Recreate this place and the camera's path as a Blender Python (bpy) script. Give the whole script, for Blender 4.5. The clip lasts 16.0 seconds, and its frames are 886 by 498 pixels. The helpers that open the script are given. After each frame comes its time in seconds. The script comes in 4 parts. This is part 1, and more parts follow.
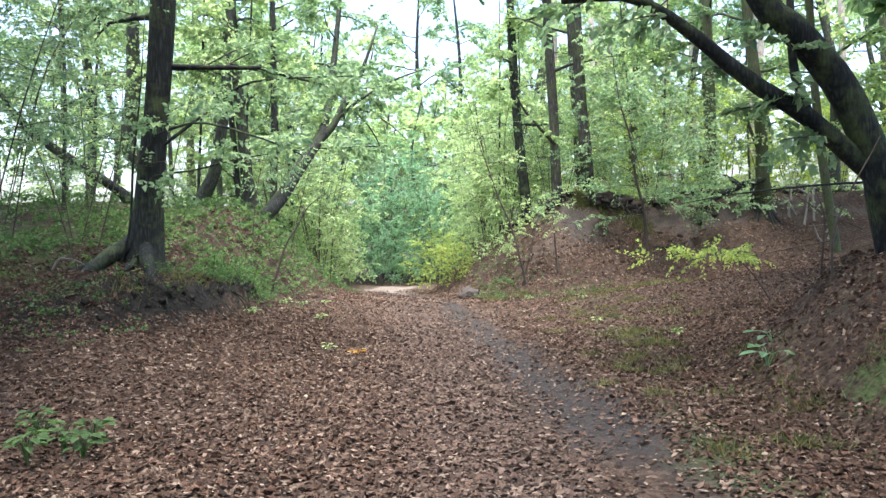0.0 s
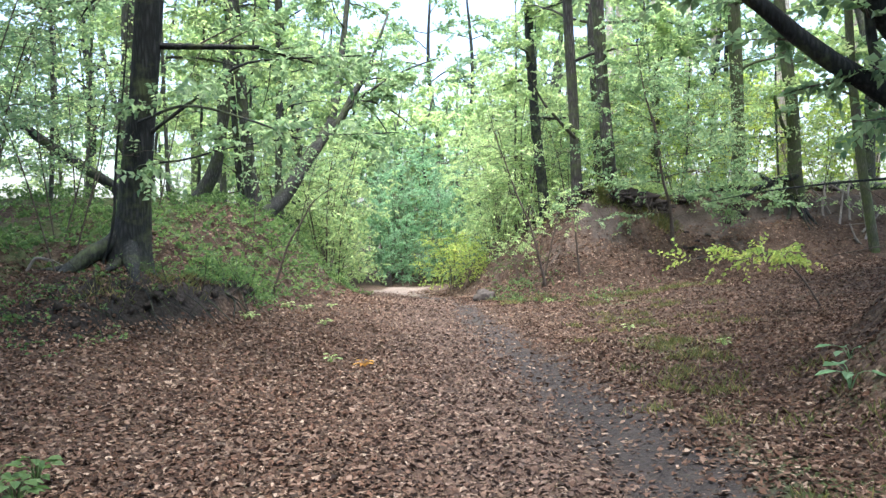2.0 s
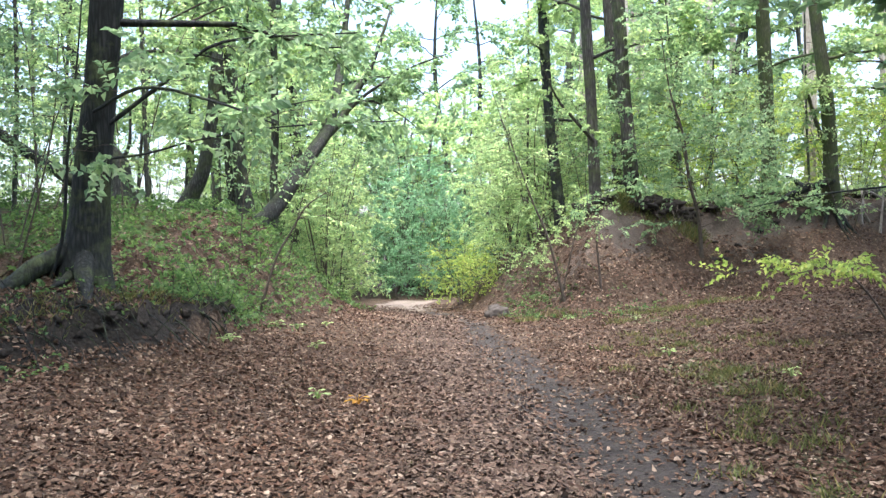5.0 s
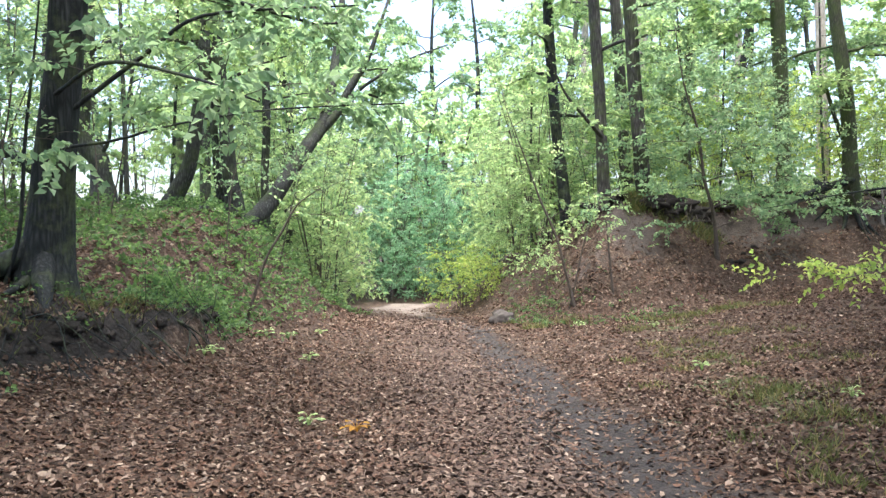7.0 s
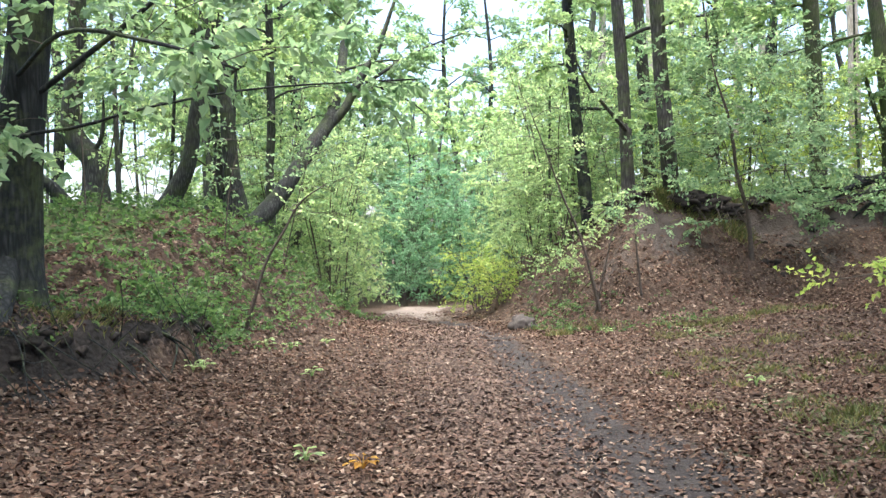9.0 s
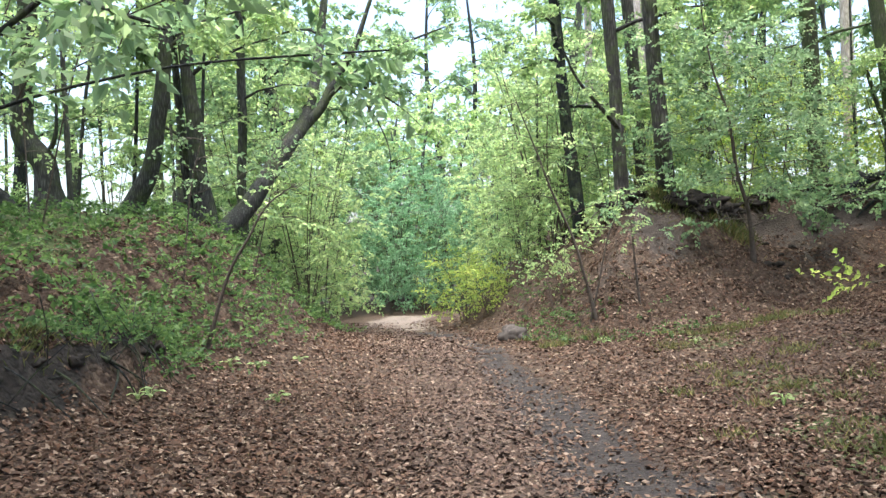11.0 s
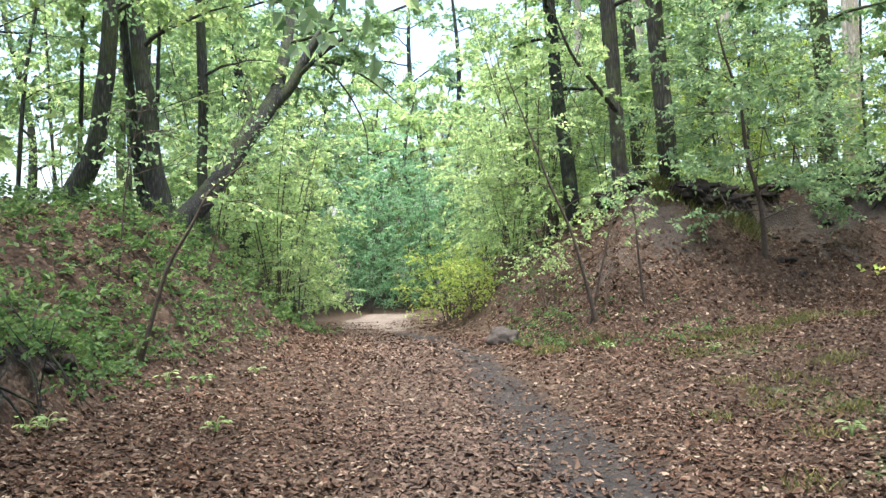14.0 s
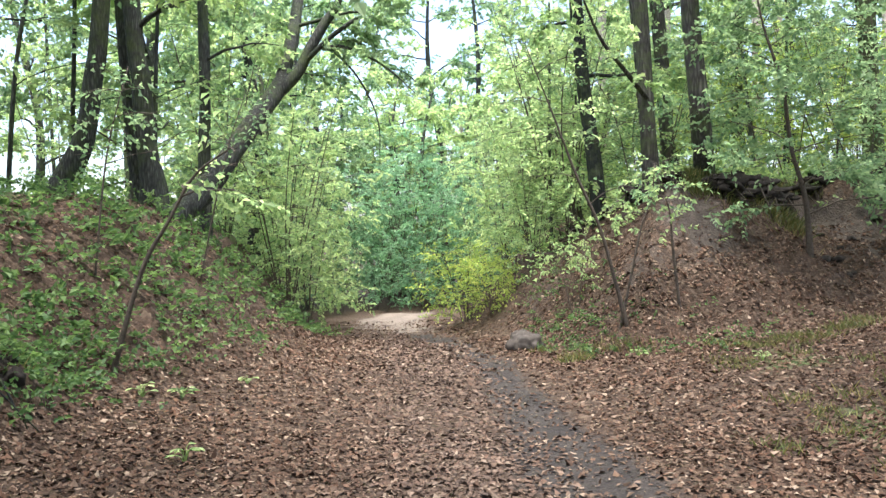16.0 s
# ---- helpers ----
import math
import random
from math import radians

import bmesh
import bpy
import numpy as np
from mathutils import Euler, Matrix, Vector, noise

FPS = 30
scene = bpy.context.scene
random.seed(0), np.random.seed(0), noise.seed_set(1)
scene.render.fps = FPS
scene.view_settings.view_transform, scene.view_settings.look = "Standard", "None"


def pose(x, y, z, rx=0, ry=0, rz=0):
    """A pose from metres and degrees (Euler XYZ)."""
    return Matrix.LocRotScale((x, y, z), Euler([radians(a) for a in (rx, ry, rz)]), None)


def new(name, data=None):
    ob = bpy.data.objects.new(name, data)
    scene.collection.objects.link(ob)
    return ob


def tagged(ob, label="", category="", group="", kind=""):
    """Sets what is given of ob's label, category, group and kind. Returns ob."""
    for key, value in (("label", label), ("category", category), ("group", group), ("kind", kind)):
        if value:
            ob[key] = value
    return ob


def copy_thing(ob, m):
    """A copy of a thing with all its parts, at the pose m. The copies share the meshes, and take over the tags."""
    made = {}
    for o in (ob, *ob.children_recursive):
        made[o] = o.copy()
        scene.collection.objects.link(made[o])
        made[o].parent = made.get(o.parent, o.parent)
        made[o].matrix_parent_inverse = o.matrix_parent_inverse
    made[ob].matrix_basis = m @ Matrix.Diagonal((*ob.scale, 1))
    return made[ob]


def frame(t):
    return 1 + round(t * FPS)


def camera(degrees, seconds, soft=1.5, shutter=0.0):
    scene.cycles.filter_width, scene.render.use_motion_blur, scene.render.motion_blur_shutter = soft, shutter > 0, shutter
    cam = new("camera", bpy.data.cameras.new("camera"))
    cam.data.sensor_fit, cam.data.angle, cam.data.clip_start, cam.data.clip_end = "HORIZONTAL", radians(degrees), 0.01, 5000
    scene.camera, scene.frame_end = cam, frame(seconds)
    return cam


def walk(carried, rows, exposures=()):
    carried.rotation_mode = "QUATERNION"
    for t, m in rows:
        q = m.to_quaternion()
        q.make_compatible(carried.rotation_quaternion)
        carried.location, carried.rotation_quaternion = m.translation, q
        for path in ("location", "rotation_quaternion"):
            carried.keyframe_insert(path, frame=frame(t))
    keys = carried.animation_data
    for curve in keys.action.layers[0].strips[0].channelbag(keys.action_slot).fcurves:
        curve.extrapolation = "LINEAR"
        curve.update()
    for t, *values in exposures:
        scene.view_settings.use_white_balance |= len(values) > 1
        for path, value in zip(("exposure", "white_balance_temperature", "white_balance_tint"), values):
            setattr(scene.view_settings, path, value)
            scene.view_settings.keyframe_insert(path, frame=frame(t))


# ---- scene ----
cam = camera(58.1, 16.0, soft=1.45)
METRES, EYE, TILT, LEAN, TURN = 8.2, 1.5, 0.0, 0.0, 0.0
ROWS = [
    (0.0, 0.0, 0.0, 0.0, -0.02, -1.24, 0.98),
    (0.5, 0.0014, 0.0346, -0.0018, 0.44, -0.98, 1.36),
    (1.0, 0.0045, 0.0706, -0.0008, 1.02, -1.13, 1.29),
    (1.5, -0.0052, 0.1055, -0.0024, 0.55, -1.12, 0.86),
    (2.0, -0.0108, 0.1392, -0.0031, 0.71, -1.25, 0.86),
    (2.5, -0.0078, 0.177, -0.0033, 1.48, -1.35, 1.15),
    (3.0, -0.013, 0.2095, -0.0051, 1.28, -1.18, 0.98),
    (3.5, -0.0207, 0.2393, -0.0031, 1.06, -1.03, 0.7),
    (4.0, -0.0171, 0.27, -0.005, 1.06, -0.86, 0.8),
    (6.5, -0.029, 0.4193, -0.0077, 1.24, 0.0, 0.95),
    (7.0, -0.0366, 0.4511, -0.0076, 0.81, -0.31, 0.85),
    (7.5, -0.0345, 0.4808, -0.0101, 0.9, -0.4, 1.07),
    (8.0, -0.0311, 0.5129, -0.0091, 1.46, -0.71, 1.35),
    (8.5, -0.0396, 0.5448, -0.0104, 1.45, -0.66, 1.15),
    (9.0, -0.0455, 0.5733, -0.0083, 1.71, -0.2, 1.21),
    (11.5, -0.0448, 0.72, -0.0121, 0.51, 0.28, 2.14),
    (12.0, -0.0466, 0.7466, -0.0148, 0.12, 0.09, 1.81),
    (12.5, -0.0531, 0.7763, -0.0127, -1.34, 0.02, 1.34),
    (13.0, -0.0505, 0.8057, -0.0149, -1.41, 0.06, 1.37),
    (13.5, -0.0434, 0.8377, -0.013, -0.59, -0.13, 1.78),
    (14.0, -0.0457, 0.8692, -0.0149, -0.53, -0.03, 1.93),
    (14.5, -0.0471, 0.8992, -0.0141, -0.51, -0.24, 1.88),
    (15.0, -0.0395, 0.9302, -0.0156, 0.01, 0.01, 2.26),
    (15.5, -0.0347, 0.9576, -0.0159, 0.75, -0.25, 2.27),
    (16.0, -0.0401, 0.9875, -0.0165, 0.84, -0.17, 1.74),
]
walk(cam, [(t, pose(0, 0, EYE, TILT, LEAN, TURN) @ pose(METRES * x, METRES * y, METRES * z, 90 + pitch, roll, yaw)) for t, x, y, z, yaw, pitch, roll in ROWS],
     exposures=[(0.0, 2.27, 6150, 10), (8.5, 2.2, 6250, 10), (12.0, 2.02, 6350, 8), (16.0, 2.08, 6400, 8)])


# ---- world and light ----
world = bpy.data.worlds.new("world")
scene.world = world
world.use_nodes = True
sky = world.node_tree.nodes.new("ShaderNodeTexSky")
sky.sky_type, sky.sun_disc = "NISHITA", False
sky.sun_elevation, sky.sun_rotation = radians(80), radians(185)
sky.air_density, sky.dust_density, sky.ozone_density = 1.0, 4.0, 1.0
world.node_tree.nodes["Background"].inputs["Strength"].default_value = 0.15
world.node_tree.links.new(sky.outputs["Color"], world.node_tree.nodes["Background"].inputs["Color"])

sun = new("sun", bpy.data.lights.new("sun", "SUN"))
sun.data.energy, sun.data.angle, sun.data.color = 3.0, radians(40), (1.0, 0.97, 0.93)
sun.rotation_euler = (radians(10), 0, radians(5))


# ---- materials ----
class Nodes:
    """Short calls for a node tree."""

    def __init__(self, name):
        self.mat = bpy.data.materials.new(name)
        self.mat.use_nodes = True
        self.tree = self.mat.node_tree
        self.shader = self.tree.nodes["Principled BSDF"]
        self.out = self.tree.nodes["Material Output"]

    def add(self, kind, **values):
        node = self.tree.nodes.new(kind)
        for key, value in values.items():
            node.inputs[key.replace("_", " ")].default_value = value
        return node

    def join(self, a, b):
        self.tree.links.new(a, b)

    def coords(self, scale=(1, 1, 1), output="Object"):
        co, mp = self.add("ShaderNodeTexCoord"), self.add("ShaderNodeMapping")
        mp.inputs["Scale"].default_value = scale
        self.join(co.outputs[output], mp.inputs["Vector"])
        return mp.outputs["Vector"]

    def noise(self, vector, scale, detail=4.0, rough=0.6):
        n = self.add("ShaderNodeTexNoise", Scale=scale, Detail=detail, Roughness=rough)
        self.join(vector, n.inputs["Vector"])
        return n.outputs["Fac"]

    def voronoi(self, vector, scale, output="Distance", feature="F1"):
        n = self.add("ShaderNodeTexVoronoi", Scale=scale)
        n.feature = feature
        self.join(vector, n.inputs["Vector"])
        return n.outputs[output]

    def ramp(self, fac, stops):
        n = self.add("ShaderNodeValToRGB")
        els = n.color_ramp.elements
        while len(els) < len(stops):
            els.new(0.5)
        for el, (at, col) in zip(els, stops):
            el.position, el.color = at, (*col, 1)
        self.join(fac, n.inputs["Fac"])
        return n.outputs["Color"]

    def mix(self, fac, a, b, blend="MIX"):
        n = self.tree.nodes.new("ShaderNodeMix")
        n.data_type, n.blend_type = "RGBA", blend
        for value, socket in ((fac, n.inputs[0]), (a, n.inputs[6]), (b, n.inputs[7])):
            if hasattr(value, "is_linked"):
                self.join(value, socket)
            else:
                socket.default_value = value if isinstance(value, float) else (*value, 1)
        return n.outputs[2]

    def maths(self, op, a, b):
        n = self.tree.nodes.new("ShaderNodeMath")
        n.operation = op
        for value, socket in ((a, n.inputs[0]), (b, n.inputs[1])):
            if hasattr(value, "is_linked"):
                self.join(value, socket)
            else:
                socket.default_value = value
        return n.outputs[0]

    def finish(self, color, rough=0.8, height=None, bump=0.3, reach=0.02, spec=0.3):
        s = self.shader
        self.join(color, s.inputs["Base Color"])
        if hasattr(rough, "is_linked"):
            self.join(rough, s.inputs["Roughness"])
        else:
            s.inputs["Roughness"].default_value = rough
        s.inputs["Specular IOR Level"].default_value = spec
        if height is not None:
            b = self.add("ShaderNodeBump", Strength=bump, Distance=reach)
            self.join(height, b.inputs["Height"])
            self.join(b.outputs["Normal"], s.inputs["Normal"])
        return self.mat


def mat_ground():
    n = Nodes("forest_floor")
    v = n.coords()
    bent = n.add("ShaderNodeVectorMath")
    bent.operation = "MULTIPLY_ADD"
    wob = n.add("ShaderNodeTexNoise", Scale=9.0)
    n.join(v, wob.inputs["Vector"])
    n.join(wob.outputs["Color"], bent.inputs[0])
    bent.inputs[1].default_value = (0.08, 0.08, 0.08)
    n.join(v, bent.inputs[2])
    cell = n.add("ShaderNodeTexVoronoi", Scale=22.0)
    n.join(bent.outputs[0], cell.inputs["Vector"])
    sep = n.add("ShaderNodeSeparateColor")
    n.join(cell.outputs["Color"], sep.inputs[0])
    leaf = n.ramp(sep.outputs[0], [(0.0, (0.03, 0.02, 0.015)), (0.3, (0.043, 0.029, 0.021)), (0.55, (0.053, 0.036, 0.026)), (0.8, (0.073, 0.051, 0.038)), (1.0, (0.1, 0.077, 0.059))])
    patch = n.ramp(n.noise(v, 0.9, 5), [(0.3, (0.72, 0.66, 0.62)), (0.7, (1.15, 1.1, 1.05))])
    leaf = n.mix(1.0, leaf, patch, "MULTIPLY")
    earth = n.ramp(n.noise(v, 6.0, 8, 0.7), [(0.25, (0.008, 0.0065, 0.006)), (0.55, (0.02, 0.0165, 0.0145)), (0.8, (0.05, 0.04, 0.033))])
    dust = n.ramp(n.noise(v, 3.0, 8, 0.7), [(0.3, (0.017, 0.0142, 0.0135)), (0.7, (0.045, 0.038, 0.0345))])
    sand = n.ramp(n.noise(v, 2.0, 6), [(0.3, (0.11, 0.088, 0.075)), (0.7, (0.18, 0.147, 0.127))])
    moss = n.ramp(n.noise(v, 14.0, 6), [(0.3, (0.028, 0.04, 0.014)), (0.7, (0.075, 0.1, 0.035))])
    masks = {}
    for name in ("bare", "soil", "sand", "moss", "dry"):
        a = n.add("ShaderNodeAttribute")
        a.attribute_name = name
        masks[name] = a.outputs["Fac"]
    ragged = n.noise(v, 5.0, 6, 0.75)

    def edge(mask, amount=1.1):
        m = n.maths("ADD", mask, n.maths("MULTIPLY", n.maths("SUBTRACT", ragged, 0.5), amount))
        return n.ramp(m, [(0.38, (0, 0, 0)), (0.62, (1, 1, 1))])

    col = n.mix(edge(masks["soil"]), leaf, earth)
    col = n.mix(edge(masks["moss"]), col, moss)
    col = n.mix(edge(masks["bare"], 0.6), col, dust)
    col = n.mix(edge(masks["sand"]), col, sand)
    dry = n.ramp(n.noise(v, 7.0, 8, 0.7), [(0.3, (0.036, 0.029, 0.025)), (0.7, (0.088, 0.071, 0.061))])
    col = n.mix(edge(masks["dry"]), col, dry)
    high = n.maths("ADD", n.maths("MULTIPLY", cell.outputs["Distance"], -1.0), n.noise(v, 22.0, 6, 0.7))
    return n.finish(col, 0.85, high, 0.7, 0.03, 0.2)


def mat_bark(name, dark, mid, light, ridge=26.0, moss=0.0, deep=0.6):
    n = Nodes(name)
    v = n.coords((1, 1, 0.16))
    w = n.coords()
    crack = n.voronoi(v, ridge, "Distance", "DISTANCE_TO_EDGE")
    fine = n.noise(v, ridge * 1.6, 8, 0.7)
    fac = n.maths("ADD", n.maths("MULTIPLY", crack, 1.1), n.maths("MULTIPLY", fine, 0.6))
    col = n.ramp(fac, [(0.2, dark), (0.5, mid), (0.85, light)])
    blot = n.ramp(n.noise(w, 3.5, 6), [(0.3, (0.7, 0.7, 0.7)), (0.7, (1.2, 1.2, 1.2))])
    col = n.mix(1.0, col, blot, "MULTIPLY")
    if moss:
        g = n.ramp(n.noise(w, 2.4, 7, 0.7), [(0.5 - moss * 0.3, (0, 0, 0)), (0.75 - moss * 0.3, (1, 1, 1))])
        col = n.mix(g, col, n.ramp(fine, [(0.3, (0.04, 0.055, 0.02)), (0.7, (0.11, 0.14, 0.055))]))
    return n.finish(col, 0.85, fac, deep, 0.02, 0.25)


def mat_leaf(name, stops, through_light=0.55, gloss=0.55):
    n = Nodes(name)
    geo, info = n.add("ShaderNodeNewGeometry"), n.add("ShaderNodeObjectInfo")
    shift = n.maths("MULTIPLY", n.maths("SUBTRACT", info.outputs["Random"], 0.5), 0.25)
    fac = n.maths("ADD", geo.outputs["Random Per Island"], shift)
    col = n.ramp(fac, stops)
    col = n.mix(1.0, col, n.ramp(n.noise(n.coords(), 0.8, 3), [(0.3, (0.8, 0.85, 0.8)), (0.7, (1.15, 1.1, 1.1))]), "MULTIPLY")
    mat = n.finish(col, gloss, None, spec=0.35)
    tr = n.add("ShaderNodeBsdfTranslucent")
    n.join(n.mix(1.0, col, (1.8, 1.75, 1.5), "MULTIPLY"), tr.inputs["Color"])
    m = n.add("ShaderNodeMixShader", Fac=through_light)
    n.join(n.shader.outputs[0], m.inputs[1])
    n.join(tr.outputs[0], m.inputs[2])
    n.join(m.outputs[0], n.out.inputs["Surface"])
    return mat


def mat_plain(name, stops, scale, rough=0.8, bump=0.4, stretch=(1, 1, 1)):
    n = Nodes(name)
    f = n.noise(n.coords(stretch), scale, 8, 0.7)
    return n.finish(n.ramp(f, stops), rough, f, bump, 0.01)


def mat_litter():
    n = Nodes("fallen_leaf")
    geo = n.add("ShaderNodeNewGeometry")
    col = n.ramp(geo.outputs["Random Per Island"], [(0.0, (0.026, 0.018, 0.013)), (0.2, (0.052, 0.03, 0.02)), (0.4, (0.063, 0.043, 0.032)), (0.6, (0.096, 0.055, 0.037)), (0.78, (0.115, 0.081, 0.06)), (0.9, (0.16, 0.116, 0.09)), (1.0, (0.27, 0.22, 0.175))])
    tint = n.ramp(n.noise(n.coords(), 0.7, 4), [(0.3, (0.85, 0.82, 0.8)), (0.7, (1.12, 1.05, 1.0))])
    worn = n.add("ShaderNodeAttribute")
    worn.attribute_name = "worn"
    col = n.mix(1.0, col, tint, "MULTIPLY")
    col = n.mix(n.maths("MULTIPLY", worn.outputs["Fac"], 0.6), col, n.mix(0.5, col, (0.125, 0.097, 0.085)))
    return n.finish(col, 0.75, n.noise(n.coords(), 60, 3), 0.2, 0.005, 0.15)


GROUND = mat_ground()
LITTER = mat_litter()
BARK_DARK = mat_bark("dark_bark", (0.007, 0.0085, 0.009), (0.018, 0.021, 0.022), (0.045, 0.049, 0.05), 24, 0.05)
BARK_GREY = mat_bark("grey_bark", (0.021, 0.022, 0.022), (0.058, 0.06, 0.057), (0.128, 0.13, 0.122), 30, 0.12)
BARK_PINE = mat_bark("pine_bark", (0.02, 0.019, 0.0185), (0.06, 0.056, 0.0535), (0.135, 0.125, 0.119), 20, 0.1, 0.9)
BARK_GREEN = mat_bark("mossy_bark", (0.035, 0.034, 0.027), (0.085, 0.084, 0.064), (0.16, 0.158, 0.125), 34, 0.45, 0.3)
BARK_PALE = mat_bark("pale_bark", (0.28, 0.24, 0.21), (0.46, 0.4, 0.36), (0.6, 0.55, 0.5), 18, 0.0, 0.5)
TWIG = mat_plain("twig_bark", [(0.3, (0.03, 0.024, 0.02)), (0.7, (0.1, 0.08, 0.065))], 30)
DEADWOOD = mat_plain("bleached_wood", [(0.3, (0.1, 0.09, 0.083)), (0.7, (0.26, 0.235, 0.215))], 20, stretch=(1, 1, 0.3))
STONE = mat_plain("grey_stone", [(0.25, (0.026, 0.021, 0.018)), (0.5, (0.052, 0.043, 0.038)), (0.75, (0.085, 0.071, 0.063))], 9, 0.8, 0.6)
PEAT = mat_plain("root_soil", [(0.3, (0.009, 0.0075, 0.0065)), (0.6, (0.026, 0.021, 0.018)), (0.8, (0.055, 0.044, 0.036))], 14, 0.95, 0.9)
LEAF_GREEN = mat_leaf("green_leaf", [(0.0, (0.085, 0.155, 0.09)), (0.5, (0.16, 0.245, 0.14)), (1.0, (0.24, 0.335, 0.19))])
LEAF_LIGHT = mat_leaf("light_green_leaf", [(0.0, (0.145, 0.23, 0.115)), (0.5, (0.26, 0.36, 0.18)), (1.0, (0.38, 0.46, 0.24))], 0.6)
LEAF_YELLOW = mat_leaf("yellow_green_leaf", [(0.0, (0.17, 0.26, 0.07)), (0.6, (0.27, 0.36, 0.095)), (1.0, (0.38, 0.42, 0.13))])
LEAF_DARK = mat_leaf("blue_green_leaf", [(0.0, (0.09, 0.18, 0.11)), (0.5, (0.15, 0.275, 0.168)), (1.0, (0.22, 0.355, 0.225))])
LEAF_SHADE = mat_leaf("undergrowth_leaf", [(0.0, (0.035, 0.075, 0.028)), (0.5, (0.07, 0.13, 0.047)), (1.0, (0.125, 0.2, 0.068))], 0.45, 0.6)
GRASS = mat_leaf("grass_blade", [(0.0, (0.06, 0.08, 0.025)), (0.6, (0.11, 0.13, 0.045)), (1.0, (0.22, 0.19, 0.08))], 0.35)


# ---- plan of the ground ----
def value_noise(x, y, seed):
    xi, yi = np.floor(x).astype(int), np.floor(y).astype(int)
    fx, fy = x - xi, y - yi
    fx, fy = fx * fx * (3 - 2 * fx), fy * fy * (3 - 2 * fy)

    def h(a, b):
        k = np.sin(a * 127.1 + b * 311.7 + seed * 74.7) * 43758.5453
        return k - np.floor(k)

    top = h(xi, yi) * (1 - fx) + h(xi + 1, yi) * fx
    low = h(xi, yi + 1) * (1 - fx) + h(xi + 1, yi + 1) * fx
    return top * (1 - fy) + low * fy - 0.5


def fbm(x, y, seed, octaves=4):
    return sum(value_noise(x * 2 ** k, y * 2 ** k, seed + k) / 2 ** k for k in range(octaves))


LEFT_TOE = [(-30, 44), (-9, 37), (-5.2, 33), (-3.9, 29), (-3.2, 25), (-2.4, 20.5), (-2.2, 18), (-2.4, 15), (-2.68, 12.5), (-2.98, 10.8), (-3.5, 9.5), (-4.7, 8.5), (-6.6, 7.2), (-8, 4), (-9, -12), (-70, -12), (-70, 44)]
RIGHT_TOE = [(9, 60), (2.2, 42), (0.2, 36), (-0.5, 31), (-0.45, 27), (0.0, 24), (0.55, 21.2), (1.05, 19.5), (1.7, 18.4), (2.5, 18.3), (3.4, 18.7), (4.9, 18.9), (5.9, 19.6), (7, 20.3), (8.5, 20.6), (10.5, 20.8), (14, 20.5), (70, 20.5), (70, 60)]
NEAR_TOE = [(3.0, -12), (2.9, 4), (2.75, 7), (3.2, 9.1), (4.5, 10.4), (7, 11), (12, 11.4), (70, 11), (70, -12)]


def inside(x, y, poly):
    """The distance to the outline, positive inside."""
    best, odd = np.full(x.shape, 1e9), np.zeros(x.shape, bool)
    for (ax, ay), (bx, by) in zip(poly, poly[1:] + poly[:1]):
        dx, dy = bx - ax, by - ay
        t = np.clip(((x - ax) * dx + (y - ay) * dy) / (dx * dx + dy * dy), 0, 1)
        best = np.minimum(best, np.hypot(x - ax - t * dx, y - ay - t * dy))
        if ay != by:
            odd ^= ((ay > y) != (by > y)) & (x < dx * (y - ay) / dy + ax)
    return np.where(odd, best, -best)


def trail(y):
    return np.interp(y, [0, 7, 10, 12, 14.4, 18, 22, 28, 34, 45], [1.5, 1.0, 0.7, 0.5, 0.27, 0.05, -0.6, -1.9, -2.3, -1.0])


